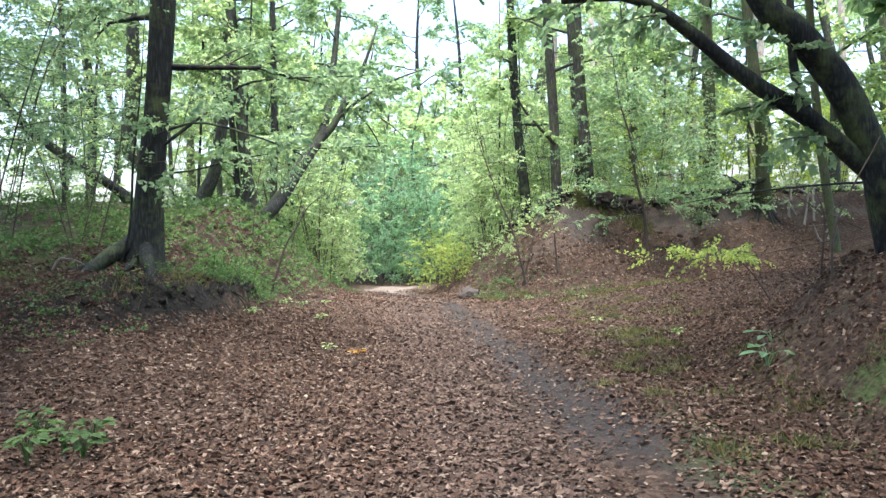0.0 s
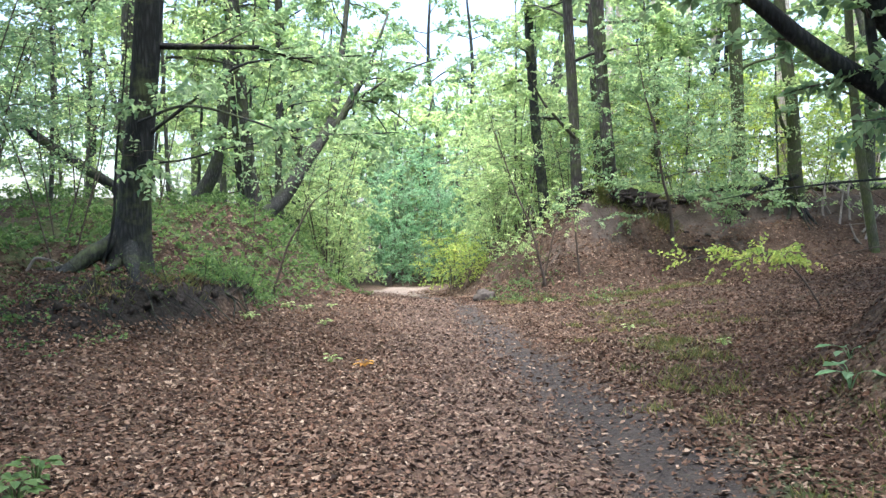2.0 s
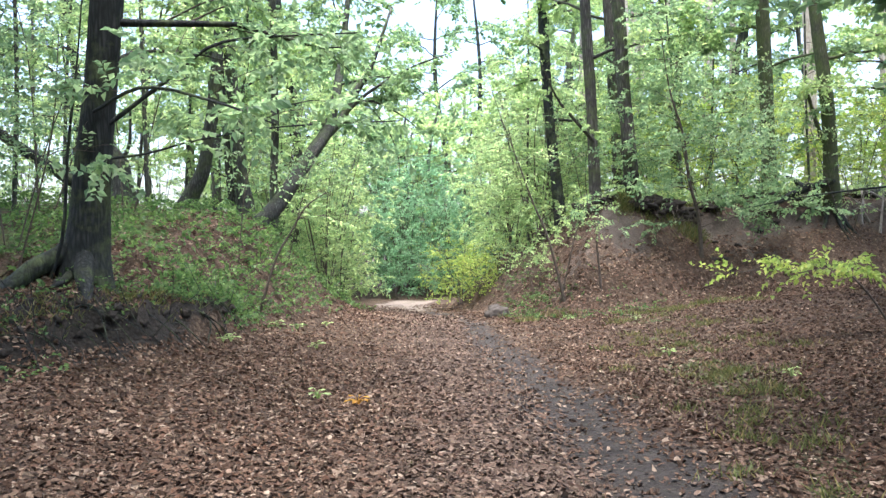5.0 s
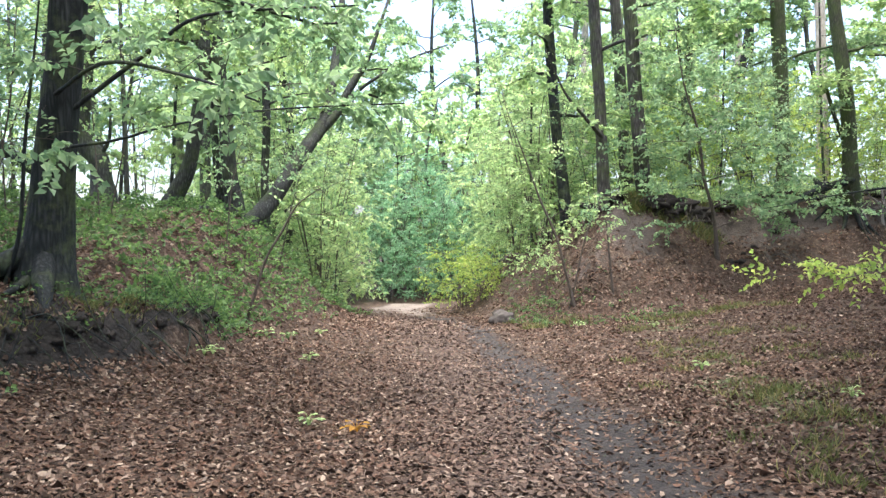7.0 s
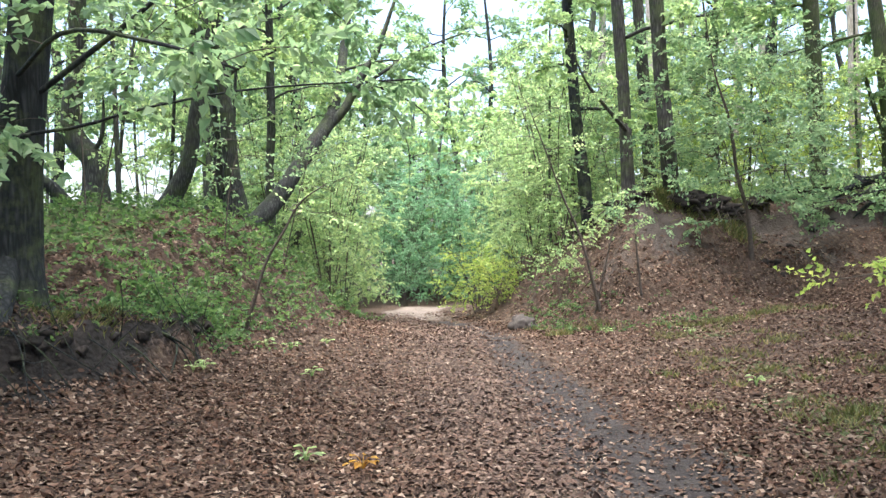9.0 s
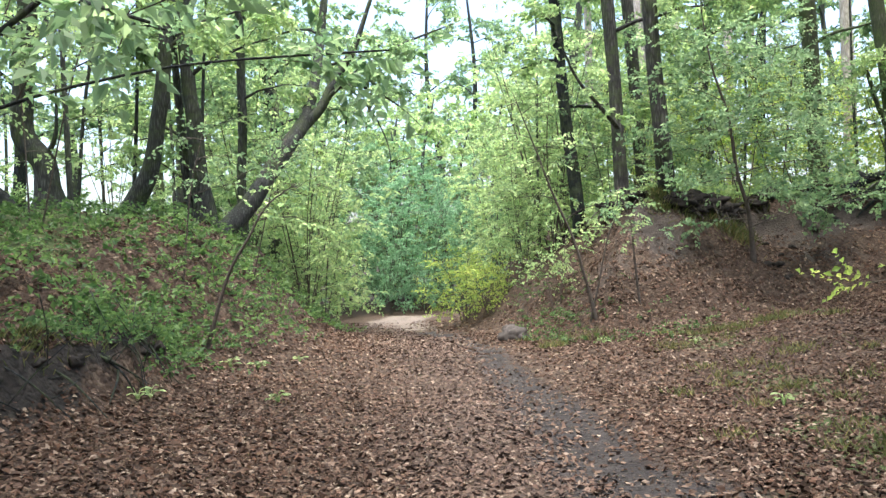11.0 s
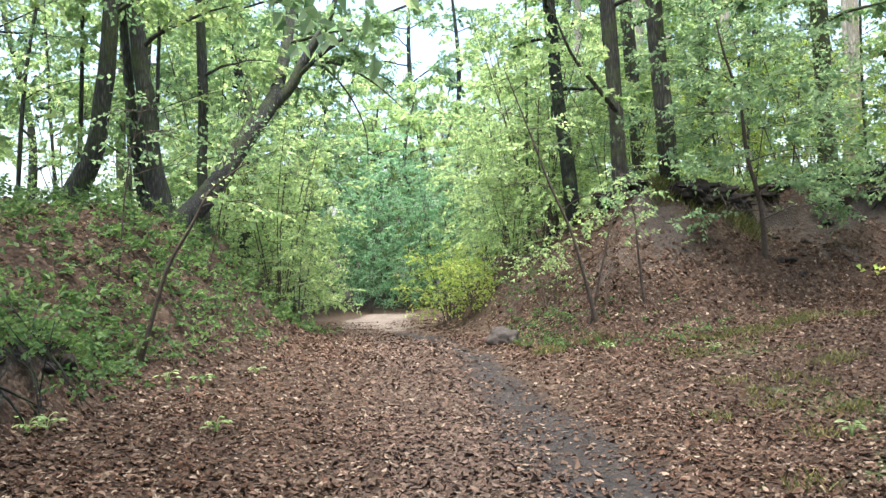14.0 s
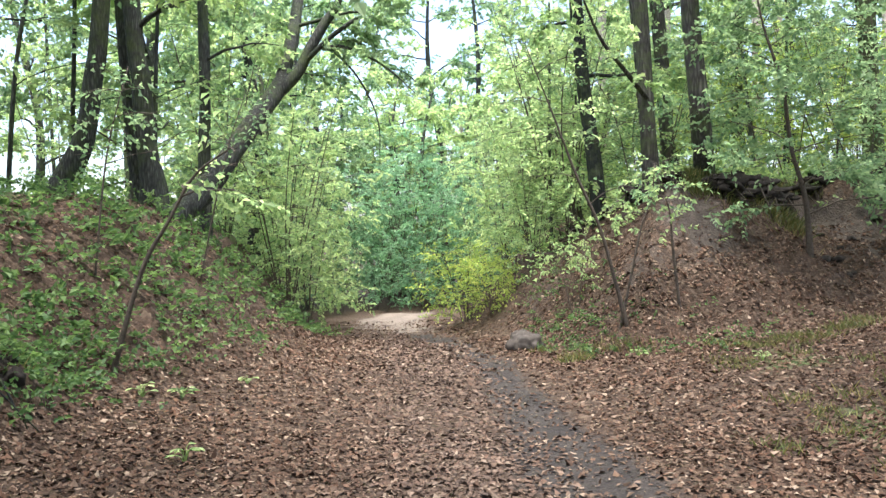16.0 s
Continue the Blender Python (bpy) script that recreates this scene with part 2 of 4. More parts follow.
def survey(x, y):
    """Height and the distances inside the three banks."""
    x, y = np.asarray(x, float), np.asarray(y, float)
    wx, wy = x + 0.3 * fbm(x * 0.7, y * 0.7, 3), y + 0.3 * fbm(x * 0.7, y * 0.7, 9)
    a, b, c = inside(wx, wy, LEFT_TOE), inside(wx, wy, RIGHT_TOE), inside(wx, wy, NEAR_TOE)
    floor = np.interp(y, [-20, 0, 8, 17, 20, 26, 35, 45, 90], [0.1, 0.02, 0.0, -0.03, -0.15, -0.48, -0.98, -1.15, -1.0])
    floor = floor + np.interp(x, [2.2, 12, 40], [0, 1.0, 1.2]) * np.interp(y, [6, 9, 24, 30], [0, 1, 1, 0])
    floor = floor + np.interp(x, [-3.6, -2.6, -1.2], [0.36, 0.2, 0.0]) * np.interp(y, [6, 9, 18, 24], [0, 1, 1, 0])
    left = np.interp(a, [0, 0.3, 0.7, 1.1, 1.5, 1.9, 2.4, 3.2, 5, 8, 13, 30], [0, 0.07, 0.3, 0.8, 1.3, 1.68, 1.95, 2.12, 2.25, 2.2, 1.5, 0.6])
    cut = np.interp(a, [0, 0.25, 0.4, 0.58, 0.9, 1.5, 2.4, 3.2, 5, 8, 13, 30], [0, 0.1, 0.3, 1.0, 1.3, 1.65, 1.95, 2.12, 2.25, 2.2, 1.5, 0.6])
    left = left + (cut - left) * np.interp(y, [9, 10.5, 12.7, 14], [0, 1, 1, 0])
    left = left * np.interp(y, [6, 10, 11.5, 13, 15, 16.8], [0.42, 0.48, 0.52, 0.6, 0.86, 1.0])
    ramp = np.interp(b, [0, 0.3, 1.0, 1.5, 2.0, 2.5, 2.9, 3.3, 5, 12, 40], [0, 0.12, 0.68, 1.12, 1.58, 2.02, 2.3, 2.4, 2.45, 2.35, 2.2])
    brink = np.interp(b, [0, 0.4, 1.0, 1.6, 2.1, 2.4, 2.55, 2.8, 3.3, 5, 12, 40], [0, 0.12, 0.5, 0.98, 1.4, 1.68, 2.1, 2.36, 2.48, 2.5, 2.35, 2.2])
    right = ramp + (brink - ramp) * np.interp(x, [5.0, 6.2], [0, 1])
    right = np.minimum(right, np.interp(x, [-6, 0.3, 1.1, 1.7, 2.5, 3.3, 4.0, 5.0], [0.3, 0.5, 1.0, 1.4, 1.8, 2.2, 2.4, 2.5]))
    near = np.interp(c, [0, 0.35, 0.8, 1.2, 2.0, 3.5, 8], [0, 0.16, 0.62, 1.0, 1.35, 1.6, 1.9])
    z = floor
    for up, top in ((left, 2.2), (right, 2.5), (near, 1.5)):
        z = z * (1 - np.clip(up / top, 0, 1)) + up
    slope = np.clip(np.maximum.reduce([left * (2.4 - left), right * (2.7 - right), near * (1.9 - near)]), 0, 1)
    hump = 0.16 * np.exp(-((x - 4.55) / 0.8) ** 2 - ((y - 22.0) / 0.8) ** 2) - 0.2 * np.exp(-((x - 6.1) / 0.6) ** 2 - ((y - 23.3) / 0.9) ** 2)
    hump = hump - 0.22 * np.exp(-((x + 5.2) / 0.6) ** 2 - ((y - 10.9) / 0.8) ** 2)
    z = z + hump + (0.05 + 0.2 * slope) * fbm(x * 1.3, y * 1.3, 5) + (0.015 + 0.1 * slope) * fbm(x * 4, y * 4, 21)
    z = z - 0.05 * np.exp(-((x - trail(y)) / 0.45) ** 2)
    return z, a, b, c


def ground_z(x, y):
    return float(survey(np.array([x]), np.array([y]))[0][0])


# ---- mesh tools ----
def mesh_of(name, verts, loops, sizes, mat, smooth=False):
    me = bpy.data.meshes.new(name)
    verts, loops, sizes = np.asarray(verts, np.float32), np.asarray(loops, np.int32), np.asarray(sizes, np.int32)
    me.vertices.add(len(verts))
    me.vertices.foreach_set("co", verts.ravel())
    me.loops.add(len(loops))
    me.loops.foreach_set("vertex_index", loops)
    me.polygons.add(len(sizes))
    me.polygons.foreach_set("loop_start", np.concatenate([[0], np.cumsum(sizes)[:-1]]).astype(np.int32))
    me.polygons.foreach_set("use_smooth", np.full(len(sizes), smooth))
    me.update(calc_edges=True)
    me.materials.append(mat)
    return me


def part(name, me, parent, label=""):
    ob = new(name, me)
    ob.parent = parent
    return tagged(ob, label)


def thing(name, place, label, category, group="", kind=""):
    ob = new(name)
    ob.location = place
    ob.empty_display_size = 0.2
    return tagged(ob, label, category, group, kind)


class Tubes:
    """Swept limbs collected into one mesh."""

    def __init__(self):
        self.v, self.l, self.s, self.n = [], [], [], 0

    def sweep(self, pts, radii, sides=7, lump=0.0, seed=0):
        pts = np.asarray(pts, float)
        k = len(pts)
        radii = np.interp(np.linspace(0, 1, k), np.linspace(0, 1, len(radii)), radii)
        tan = np.gradient(pts, axis=0)
        tan /= np.linalg.norm(tan, axis=1)[:, None] + 1e-9
        ref = np.array([0.3, 1.0, 0.1]) if abs(tan[0][2]) > 0.6 else np.array([0, 0, 1.0])
        u = np.cross(tan, ref)
        u /= np.linalg.norm(u, axis=1)[:, None] + 1e-9
        w = np.cross(tan, u)
        ang = np.linspace(0, 2 * np.pi, sides, endpoint=False)
        r = radii[:, None] * np.ones(sides)
        if lump:
            r = r * (1 + lump * np.sin(ang * 3 + seed)[None, :] * np.cos(np.arange(k) * 0.9 + seed)[:, None] + lump * 0.7 * np.sin(ang * 2 + 1.7 * np.arange(k)[:, None] * 0.3 + seed * 2))
        ring = pts[:, None] + r[..., None] * (np.cos(ang)[None, :, None] * u[:, None] + np.sin(ang)[None, :, None] * w[:, None])
        self.v.append(ring.reshape(-1, 3))
        i = np.arange(k - 1)[:, None] * sides
        j = np.arange(sides)[None, :]
        quad = np.stack([i + j, i + (j + 1) % sides, i + sides + (j + 1) % sides, i + sides + j], -1).reshape(-1, 4) + self.n
        self.l.append(quad.ravel())
        self.s.append(np.full(len(quad), 4))
        cap = np.arange(sides) + self.n + (k - 1) * sides
        self.l.append(cap)
        self.s.append(np.array([sides]))
        self.n += k * sides
        return self

    def mesh(self, name, mat):
        return mesh_of(name, np.concatenate(self.v), np.concatenate(self.l), np.concatenate(self.s), mat, True)


def smooth_line(pts, k):
    """A rounded line through the points, as k points."""
    pts = np.asarray(pts, float)
    if len(pts) == 2:
        return pts[0] + (pts[1] - pts[0]) * np.linspace(0, 1, k)[:, None]
    p = np.vstack([2 * pts[0] - pts[1], pts, 2 * pts[-1] - pts[-2]])
    out = []
    for t in np.linspace(0, len(pts) - 1 - 1e-6, k):
        i = int(t)
        f = t - i
        a, b, c, d = p[i:i + 4]
        out.append(0.5 * (2 * b + (c - a) * f + (2 * a - 5 * b + 4 * c - d) * f * f + (3 * b - a - 3 * c + d) * f ** 3))
    return np.array(out)


def unit(v):
    return v / (np.linalg.norm(v, axis=-1, keepdims=True) + 1e-9)


def leaf_mesh(name, pos, way, up, length, width, mat, fine=False, fold=0.25):
    """Pointed leaves, each folded along its rib."""
    way = unit(way)
    side = unit(np.cross(way, up))
    up = np.cross(side, way)
    L, W = length[:, None], width[:, None]
    fold = np.broadcast_to(fold, length.shape)[:, None]
    tip = pos + way * L - up * L * np.where(fold < 0.25, fold, 0.12)
    if fine:
        rows = [pos, pos + way * L * 0.3 + side * W * 0.46 + up * W * fold, pos + way * L * 0.3 - side * W * 0.46 + up * W * fold,
                pos + way * L * 0.68 + side * W * 0.4 + up * W * fold * 0.6, pos + way * L * 0.68 - side * W * 0.4 + up * W * fold * 1.4, tip]
        face, size = [0, 1, 3, 5, 0, 5, 4, 2], [4, 4]
    else:
        rows = [pos, pos + way * L * 0.45 + side * W * 0.5 + up * W * fold, tip, pos + way * L * 0.45 - side * W * 0.5 + up * W * fold]
        face, size = [0, 1, 2, 0, 2, 3], [3, 3]
    v = np.stack(rows, 1).reshape(-1, 3)
    n = len(pos)
    loops = (np.arange(n)[:, None] * len(rows) + np.array(face)).ravel()
    return mesh_of(name, v, loops, np.tile(size, n), mat)


class Foliage:
    """Leaves set along twigs in flat sprays."""

    def __init__(self, rng):
        self.rng, self.rows = rng, []

    def twigs(self, start, way, span, each, flat=0.55):
        """start, way: n twigs; span: their lengths; each: leaves on a twig."""
        rng, n = self.rng, len(start)
        way = unit(way)
        up = unit(np.array([0, 0, 1.0]) * flat + rng.normal(0, 0.3, (n, 3)))
        s = (np.arange(each) + 0.6)[None, :] / each + rng.normal(0, 0.04, (n, each))
        pos = start[:, None] + way[:, None] * (s * span[:, None])[..., None] - np.array([0, 0, 1.0]) * (0.16 * span[:, None] * s ** 2)[..., None]
        side = unit(np.cross(way, up))[:, None] * np.where(np.arange(each) % 2, 1.0, -1.0)[None, :, None]
        aim = unit(way[:, None] * rng.uniform(0.3, 0.9, (n, each, 1)) + side * rng.uniform(0.5, 1.0, (n, each, 1)) + rng.normal(0, 0.18, (n, each, 3)) - np.array([0, 0, 0.22]))
        nrm = unit(up[:, None] + rng.normal(0, 0.55, (n, each, 3)))
        self.rows.append((pos.reshape(-1, 3), aim.reshape(-1, 3), nrm.reshape(-1, 3)))

    def mesh(self, name, mat, size=0.075, fine=False):
        pos, aim, nrm = (np.concatenate(c) for c in zip(*self.rows))
        L = size * self.rng.uniform(0.65, 1.25, len(pos))
        return leaf_mesh(name, pos, aim, nrm, L, L * self.rng.uniform(0.55, 0.75, len(pos)), mat, fine)

    def count(self):
        return sum(len(r[0]) for r in self.rows)


def limb_line(rng, start, azimuth, rise, span, k=7, droop=0.25):
    """A limb that sets off at a rise and sinks towards its end."""
    t = np.linspace(0, 1, k)
    way = np.array([math.cos(azimuth), math.sin(azimuth), 0])
    side = np.array([-way[1], way[0], 0])
    bend = rng.normal(0, 0.12)
    kink = np.cumsum(rng.normal(0, 0.035, (k, 3)), 0) * span * 0.5
    kink[0] = 0
    return start + span * (t[:, None] * way + (bend * t ** 2)[:, None] * side) + np.array([0, 0, 1.0]) * (span * (math.tan(rise) * t - droop * t ** 2))[:, None] + kink


def dress(rng, tubes, fol, line, radius, span, twigs, each, spread=0.9):
    """Side branches and leaf sprays along a limb."""
    n = max(3, int(span * 3.2))
    for t in np.linspace(0.22, 1.0, n):
        p = line[min(int(t * (len(line) - 1)), len(line) - 2)]
        q = line[min(int(t * (len(line) - 1)) + 1, len(line) - 1)]
        p = p + (q - p) * (t * (len(line) - 1) % 1)
        ahead = unit(q - p + 1e-6)
        a = math.atan2(ahead[1], ahead[0]) + rng.choice([-1, 1]) * rng.uniform(0.45, 1.1)
        ls = span * rng.uniform(0.22, 0.42) * (1.15 - 0.6 * t) + 0.25
        sub = limb_line(rng, p, a, rng.uniform(-0.15, 0.7), ls, 4, 0.22)
        tubes.sweep(sub, [max(0.004, radius * 0.35 * (1 - 0.6 * t)), 0.003], 3)
        m = max(2, int(twigs * ls / 0.8))
        tt = rng.uniform(0.1, 1.0, m)
        idx = np.minimum((tt * 3).astype(int), 2)
        st = sub[idx] + (sub[idx + 1] - sub[idx]) * (tt * 3 - idx)[:, None]
        d = unit(sub[idx + 1] - sub[idx])
        side = unit(np.cross(d, [0, 0, 1.0])) * rng.choice([-1, 1], m)[:, None]
        fol.twigs(st, d * 0.6 + side * rng.uniform(0.1, 1.0, (m, 1)) * spread + rng.normal(0, 0.4, (m, 3)), rng.uniform(0.22, 0.5, m), each)


def tree(name, label, stem, radii, bark, leaf, seed, limbs=8, low=2.0, reach=2.4, twigs=9, each=12, size=0.12, sides=12, flare=0.0, extra=(), category="tree", group="", top=None):
    """A tree: trunk through the points, set limbs (extra: line, radii), limbs of its own, crown."""
    rng = np.random.default_rng(seed)
    stem = np.asarray(stem, float)
    base = stem[0].copy()
    ob = thing(name, base, label, category, group)
    line = smooth_line(stem - base, max(12, len(stem) * 5))
    r = np.interp(np.linspace(0, 1, len(line)), np.linspace(0, 1, len(radii)), radii)
    if flare:
        r = r * (1 + flare * np.exp(-np.linalg.norm(line - line[0], axis=1) / 0.35))
    line[0] -= unit(line[1] - line[0]) * 0.25
    part("trunk", Tubes().sweep(line, r, sides, 0.05, seed).mesh("trunk", bark), ob)
    fol, tw = Foliage(rng), Tubes()
    for pts, rr in extra:
        ln = smooth_line(np.asarray(pts, float) - base, 14)
        part("limb", Tubes().sweep(ln, rr, 9, 0.05, seed).mesh("limb", bark), ob)
        if rr[-1] >= 0.006:
            dress(rng, tw, fol, ln, rr[-1] * 2, np.linalg.norm(ln[-1] - ln[0]) * 0.5, twigs, each)
    zs = line[:, 2]
    hi = zs[-1] if top is None else min(zs[-1], top)
    for k in range(limbs):
        z = low + (hi - low) * (k + rng.uniform(0.1, 0.9)) / max(1, limbs)
        i = int(np.clip(np.searchsorted(zs, z), 1, len(line) - 1))
        span = reach * rng.uniform(0.6, 1.15) * (1 - 0.35 * (z - low) / max(1, hi - low))
        ln = limb_line(rng, line[i], k * 2.4 + rng.uniform(-0.5, 0.5), rng.uniform(0.15, 0.6), span)
        rb = max(0.008, min(r[i] * 0.35, 0.05))
        part("limb", Tubes().sweep(ln, [rb, rb * 0.6, 0.005], 6).mesh("limb", bark), ob)
        dress(rng, tw, fol, ln, rb, span, twigs, each)
    if tw.n:
        tagged(part("twig", tw.mesh("twig", TWIG), ob), kind="stuff")
    if fol.rows:
        tagged(part("crown", fol.mesh("crown", leaf, size), ob), kind="stuff")
    return ob


def sapling(name, label, place, height, leaf, seed, stems=1, lean=(0, 0), reach=0.9,  limbs=9, twigs=5, each=8, size=0.085, low=0.3, radius=0.012, category="sapling", group="saplings on the banks"):
    """Thin stems with level sprays of leaves."""
    rng = np.random.default_rng(seed)
    ob = thing(name, place, label, category, group)
    fol, tw = Foliage(rng), Tubes()
    for s in range(stems):
        a = s * 2.4 + rng.uniform(0, 1)
        out = (0.25 if stems > 1 else 0.05) * height
        off = np.array([math.cos(a), math.sin(a), 0]) * (0.06 * (stems > 1))
        tip = np.array([math.cos(a) * out + lean[0], math.sin(a) * out + lean[1], height * rng.uniform(0.75, 1.0)])
        mid = tip * 0.5 + rng.normal(0, 0.06, 3) * height * 0.5 + np.array([0, 0, 0.06 * height])
        line = smooth_line([off - np.array([0, 0, 0.1]), off + mid, off + tip], 14)
        part("stem", Tubes().sweep(line, [radius, radius * 0.7, 0.004], 6).mesh("stem", TWIG), ob)
        for k in range(limbs):
            t = low + (1 - low) * (k + rng.uniform(0, 1)) / limbs
            p = line[int(t * 13)]
            span = reach * rng.uniform(0.5, 1.1) * (1.2 - 0.75 * t)
            ln = limb_line(rng, p, k * 2.4 + s + rng.uniform(-0.5, 0.5), rng.uniform(0.1, 0.6), span, 6, 0.3)
            tw.sweep(ln, [radius * 0.45, 0.003], 4)
            dress(rng, tw, fol, ln, radius * 0.5, span, twigs, each)
    tagged(part("twig", tw.mesh("twig", TWIG), ob), kind="stuff")
    tagged(part("leaves", fol.mesh("leaves", leaf, size), ob), kind="stuff")
    return ob


# ---- the ground ----
def steps(stops):
    out = [stops[0][0]]
    for (a, _), (b, d) in zip(stops, stops[1:]):
        n = max(1, round((b - a) / d))
        out += list(a + (b - a) * (np.arange(n) + 1) / n)
    return np.array(out)


def build_ground():
    xs = steps([(-900, 0), (-120, 80), (-40, 8), (-12, 0.8), (-6, 0.22), (6, 0.1), (12, 0.2), (40, 1.2), (120, 8), (900, 80)])
    ys = steps([(-400, 0), (-60, 40), (-12, 3), (3, 0.5), (14, 0.1), (26, 0.12), (38, 0.35), (80, 2), (200, 12), (1200, 90)])
    X, Y = np.meshgrid(xs, ys)
    x, y = X.ravel(), Y.ravel()
    z, a, b, c = survey(x, y)
    nx, ny = len(xs), len(ys)
    i = np.arange(ny - 1)[:, None] * nx + np.arange(nx - 1)[None, :]
    quad = np.stack([i, i + 1, i + nx + 1, i + nx], -1).reshape(-1, 4)
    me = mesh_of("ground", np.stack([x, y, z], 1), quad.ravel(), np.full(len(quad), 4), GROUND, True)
    n1 = fbm(x * 0.9, y * 0.9, 31)
    bare = np.exp(-((x - trail(y) - np.interp(y, [6, 11], [0.25, 0])) / np.interp(y, [7, 11, 14], [0.85, 0.65, 0.42])) ** 2) * np.interp(y, [5, 8, 22, 27], [0.5, 0.8, 0.85, 0.4]) + 0.3 * n1 * (np.abs(x - trail(y)) < 1)
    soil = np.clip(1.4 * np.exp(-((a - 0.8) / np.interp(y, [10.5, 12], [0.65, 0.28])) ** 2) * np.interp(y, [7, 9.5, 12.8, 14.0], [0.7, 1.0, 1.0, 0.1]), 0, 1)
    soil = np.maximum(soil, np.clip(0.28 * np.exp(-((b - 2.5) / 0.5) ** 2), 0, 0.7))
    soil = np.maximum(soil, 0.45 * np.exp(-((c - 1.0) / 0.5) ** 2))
    sandy = np.interp(y, [23, 27, 33, 37, 39], [0, 0.7, 1, 0.8, 0]) * ((a < 0.2) & (b < 0.2)) * np.exp(-((x - trail(y) + 0.15) / 1.1) ** 4)
    moss = np.clip(np.interp(a, [1.6, 2.4, 6], [0, 0.6, 0.5]) + n1 * 0.5, 0, 1) * (a > 1.4)
    moss = np.maximum(moss, np.clip(np.interp(b, [3.3, 4.0], [0, 0.5]) + n1, 0, 1) * (b > 3.2))
    moss = np.maximum(moss, np.clip(0.55 * np.exp(-((x - 2.1 - 0.12 * (y - 8)) / 0.5) ** 2) + n1 * 0.9, 0, 0.7) * (y > 4) * (y < 19) * (x > 1.2))
    dry = 0.95 * np.exp(-((x - 3.5) / 0.75) ** 2 - ((y - 20.9) / 0.85) ** 2)
    dry = np.maximum(dry, np.clip(0.75 * np.exp(-((b - 2.3) / 0.35) ** 2) + 0.5 * n1, 0, 0.8) * (x > 4.8) * (y > 15))
    dry = np.maximum(dry, np.clip(0.3 * np.exp(-((b - 1.6) / 0.9) ** 2) + 0.5 * n1, 0, 0.6) * (b > 0.3) * (y > 15))
    soil = soil * (1 - dry)
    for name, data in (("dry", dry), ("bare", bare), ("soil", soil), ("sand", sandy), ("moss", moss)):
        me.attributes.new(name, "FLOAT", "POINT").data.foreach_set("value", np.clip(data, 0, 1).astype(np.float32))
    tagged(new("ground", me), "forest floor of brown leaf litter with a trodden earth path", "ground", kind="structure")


build_ground()


# ---- large trees ----
def up_to(pts, h):
    """The line carried on upwards to the height h."""
    pts = [np.array(p, float) for p in pts]
    d = unit(pts[-1] - pts[-2]) * 0.7 + np.array([0, 0, 0.5])
    n = 3
    last = pts[-1]
    return pts + [last + d * (h - last[2]) / d[2] * (k + 1) / n for k in range(n)]


def on_ground(x, y, sink=0.0):
    return (x, y, ground_z(x, y) - sink)


tree("beech_tree", "tall dark-barked tree with flared roots on the bank", up_to([on_ground(-4.24, 11.3, 0.05), (-4.17, 11.3, 1.74), (-4.05, 11.3, 2.93), (-3.92, 11.3, 4.22)], 13),
     [0.235, 0.19, 0.175, 0.165, 0.14, 0.08], BARK_DARK, LEAF_GREEN, 11, limbs=12, low=2.4, reach=3.0, size=0.09, each=14, flare=0.55, sides=18,
     extra=[([(-4.1, 11.2, 2.25), (-3.78, 10.6, 2.31), (-3.2, 10.5, 2.37), (-2.78, 10.5, 2.48), (-2.09, 10.4, 2.57), (-1.55, 10.4, 2.61), (-0.7, 10.4, 2.63)], [0.018, 0.01, 0.006]),
            ([(-4.02, 11.25, 2.7), (-3.2, 11.25, 3.3), (-2.74, 11.25, 3.62), (-2.09, 11.25, 3.69), (-1.2, 11.2, 3.7)], [0.026, 0.018, 0.007]),
            ([(-2.36, 11.25, 3.66), (-2.4, 11.27, 3.35), (-2.5, 11.28, 3.02)], [0.008, 0.006, 0.004]),
            ([(-4.0, 11.1, 2.9), (-3.0, 9.9, 2.9), (-2.1, 9.2, 2.62), (-1.55, 8.85, 2.38)], [0.02, 0.014, 0.007]),
            ([(-4.5, 11.0, 1.0), (-4.32, 11.02, 1.6), (-4.26, 11.04, 2.5), (-4.14, 11.05, 3.5), (-4.05, 11.06, 4.6)], [0.022, 0.016, 0.004])])
tree("crooked_tree", "crooked grey tree on the crest of the bank", up_to([on_ground(-6.72, 18.2), (-6.72, 18.2, 2.6), (-6.78, 18.2, 3.06), (-7.11, 18.2, 3.61), (-7.0, 18.2, 4.73), (-6.96, 18.2, 5.71)], 12),
     [0.23, 0.19, 0.18, 0.17, 0.15, 0.13, 0.1, 0.05], BARK_GREY, LEAF_LIGHT, 12, limbs=10, low=2.5, reach=2.6, flare=0.3,
     extra=[([(-6.78, 18.2, 3.1), (-6.55, 18.15, 3.5), (-6.5, 18.1, 4.3)], [0.05, 0.035, 0.012])])
tree("dead_leaning_tree", "dead dark trunk leaning low over the bank", [(-6.7, 17.0, 2.3), (-6.95, 17.0, 2.55), (-7.94, 17.0, 3.2), (-8.88, 17.0, 3.95), (-9.5, 17.0, 4.9), (-9.9, 17, 6.2)],
     [0.12, 0.1, 0.08, 0.05], BARK_DARK, LEAF_GREEN, 13, limbs=2, low=1.5, reach=1.2, category="dead tree")
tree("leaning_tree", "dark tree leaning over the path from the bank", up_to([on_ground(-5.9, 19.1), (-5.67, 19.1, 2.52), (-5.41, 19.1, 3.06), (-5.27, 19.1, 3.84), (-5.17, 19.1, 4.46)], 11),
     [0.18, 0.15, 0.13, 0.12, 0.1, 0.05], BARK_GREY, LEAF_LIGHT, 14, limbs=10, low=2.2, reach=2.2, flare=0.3)
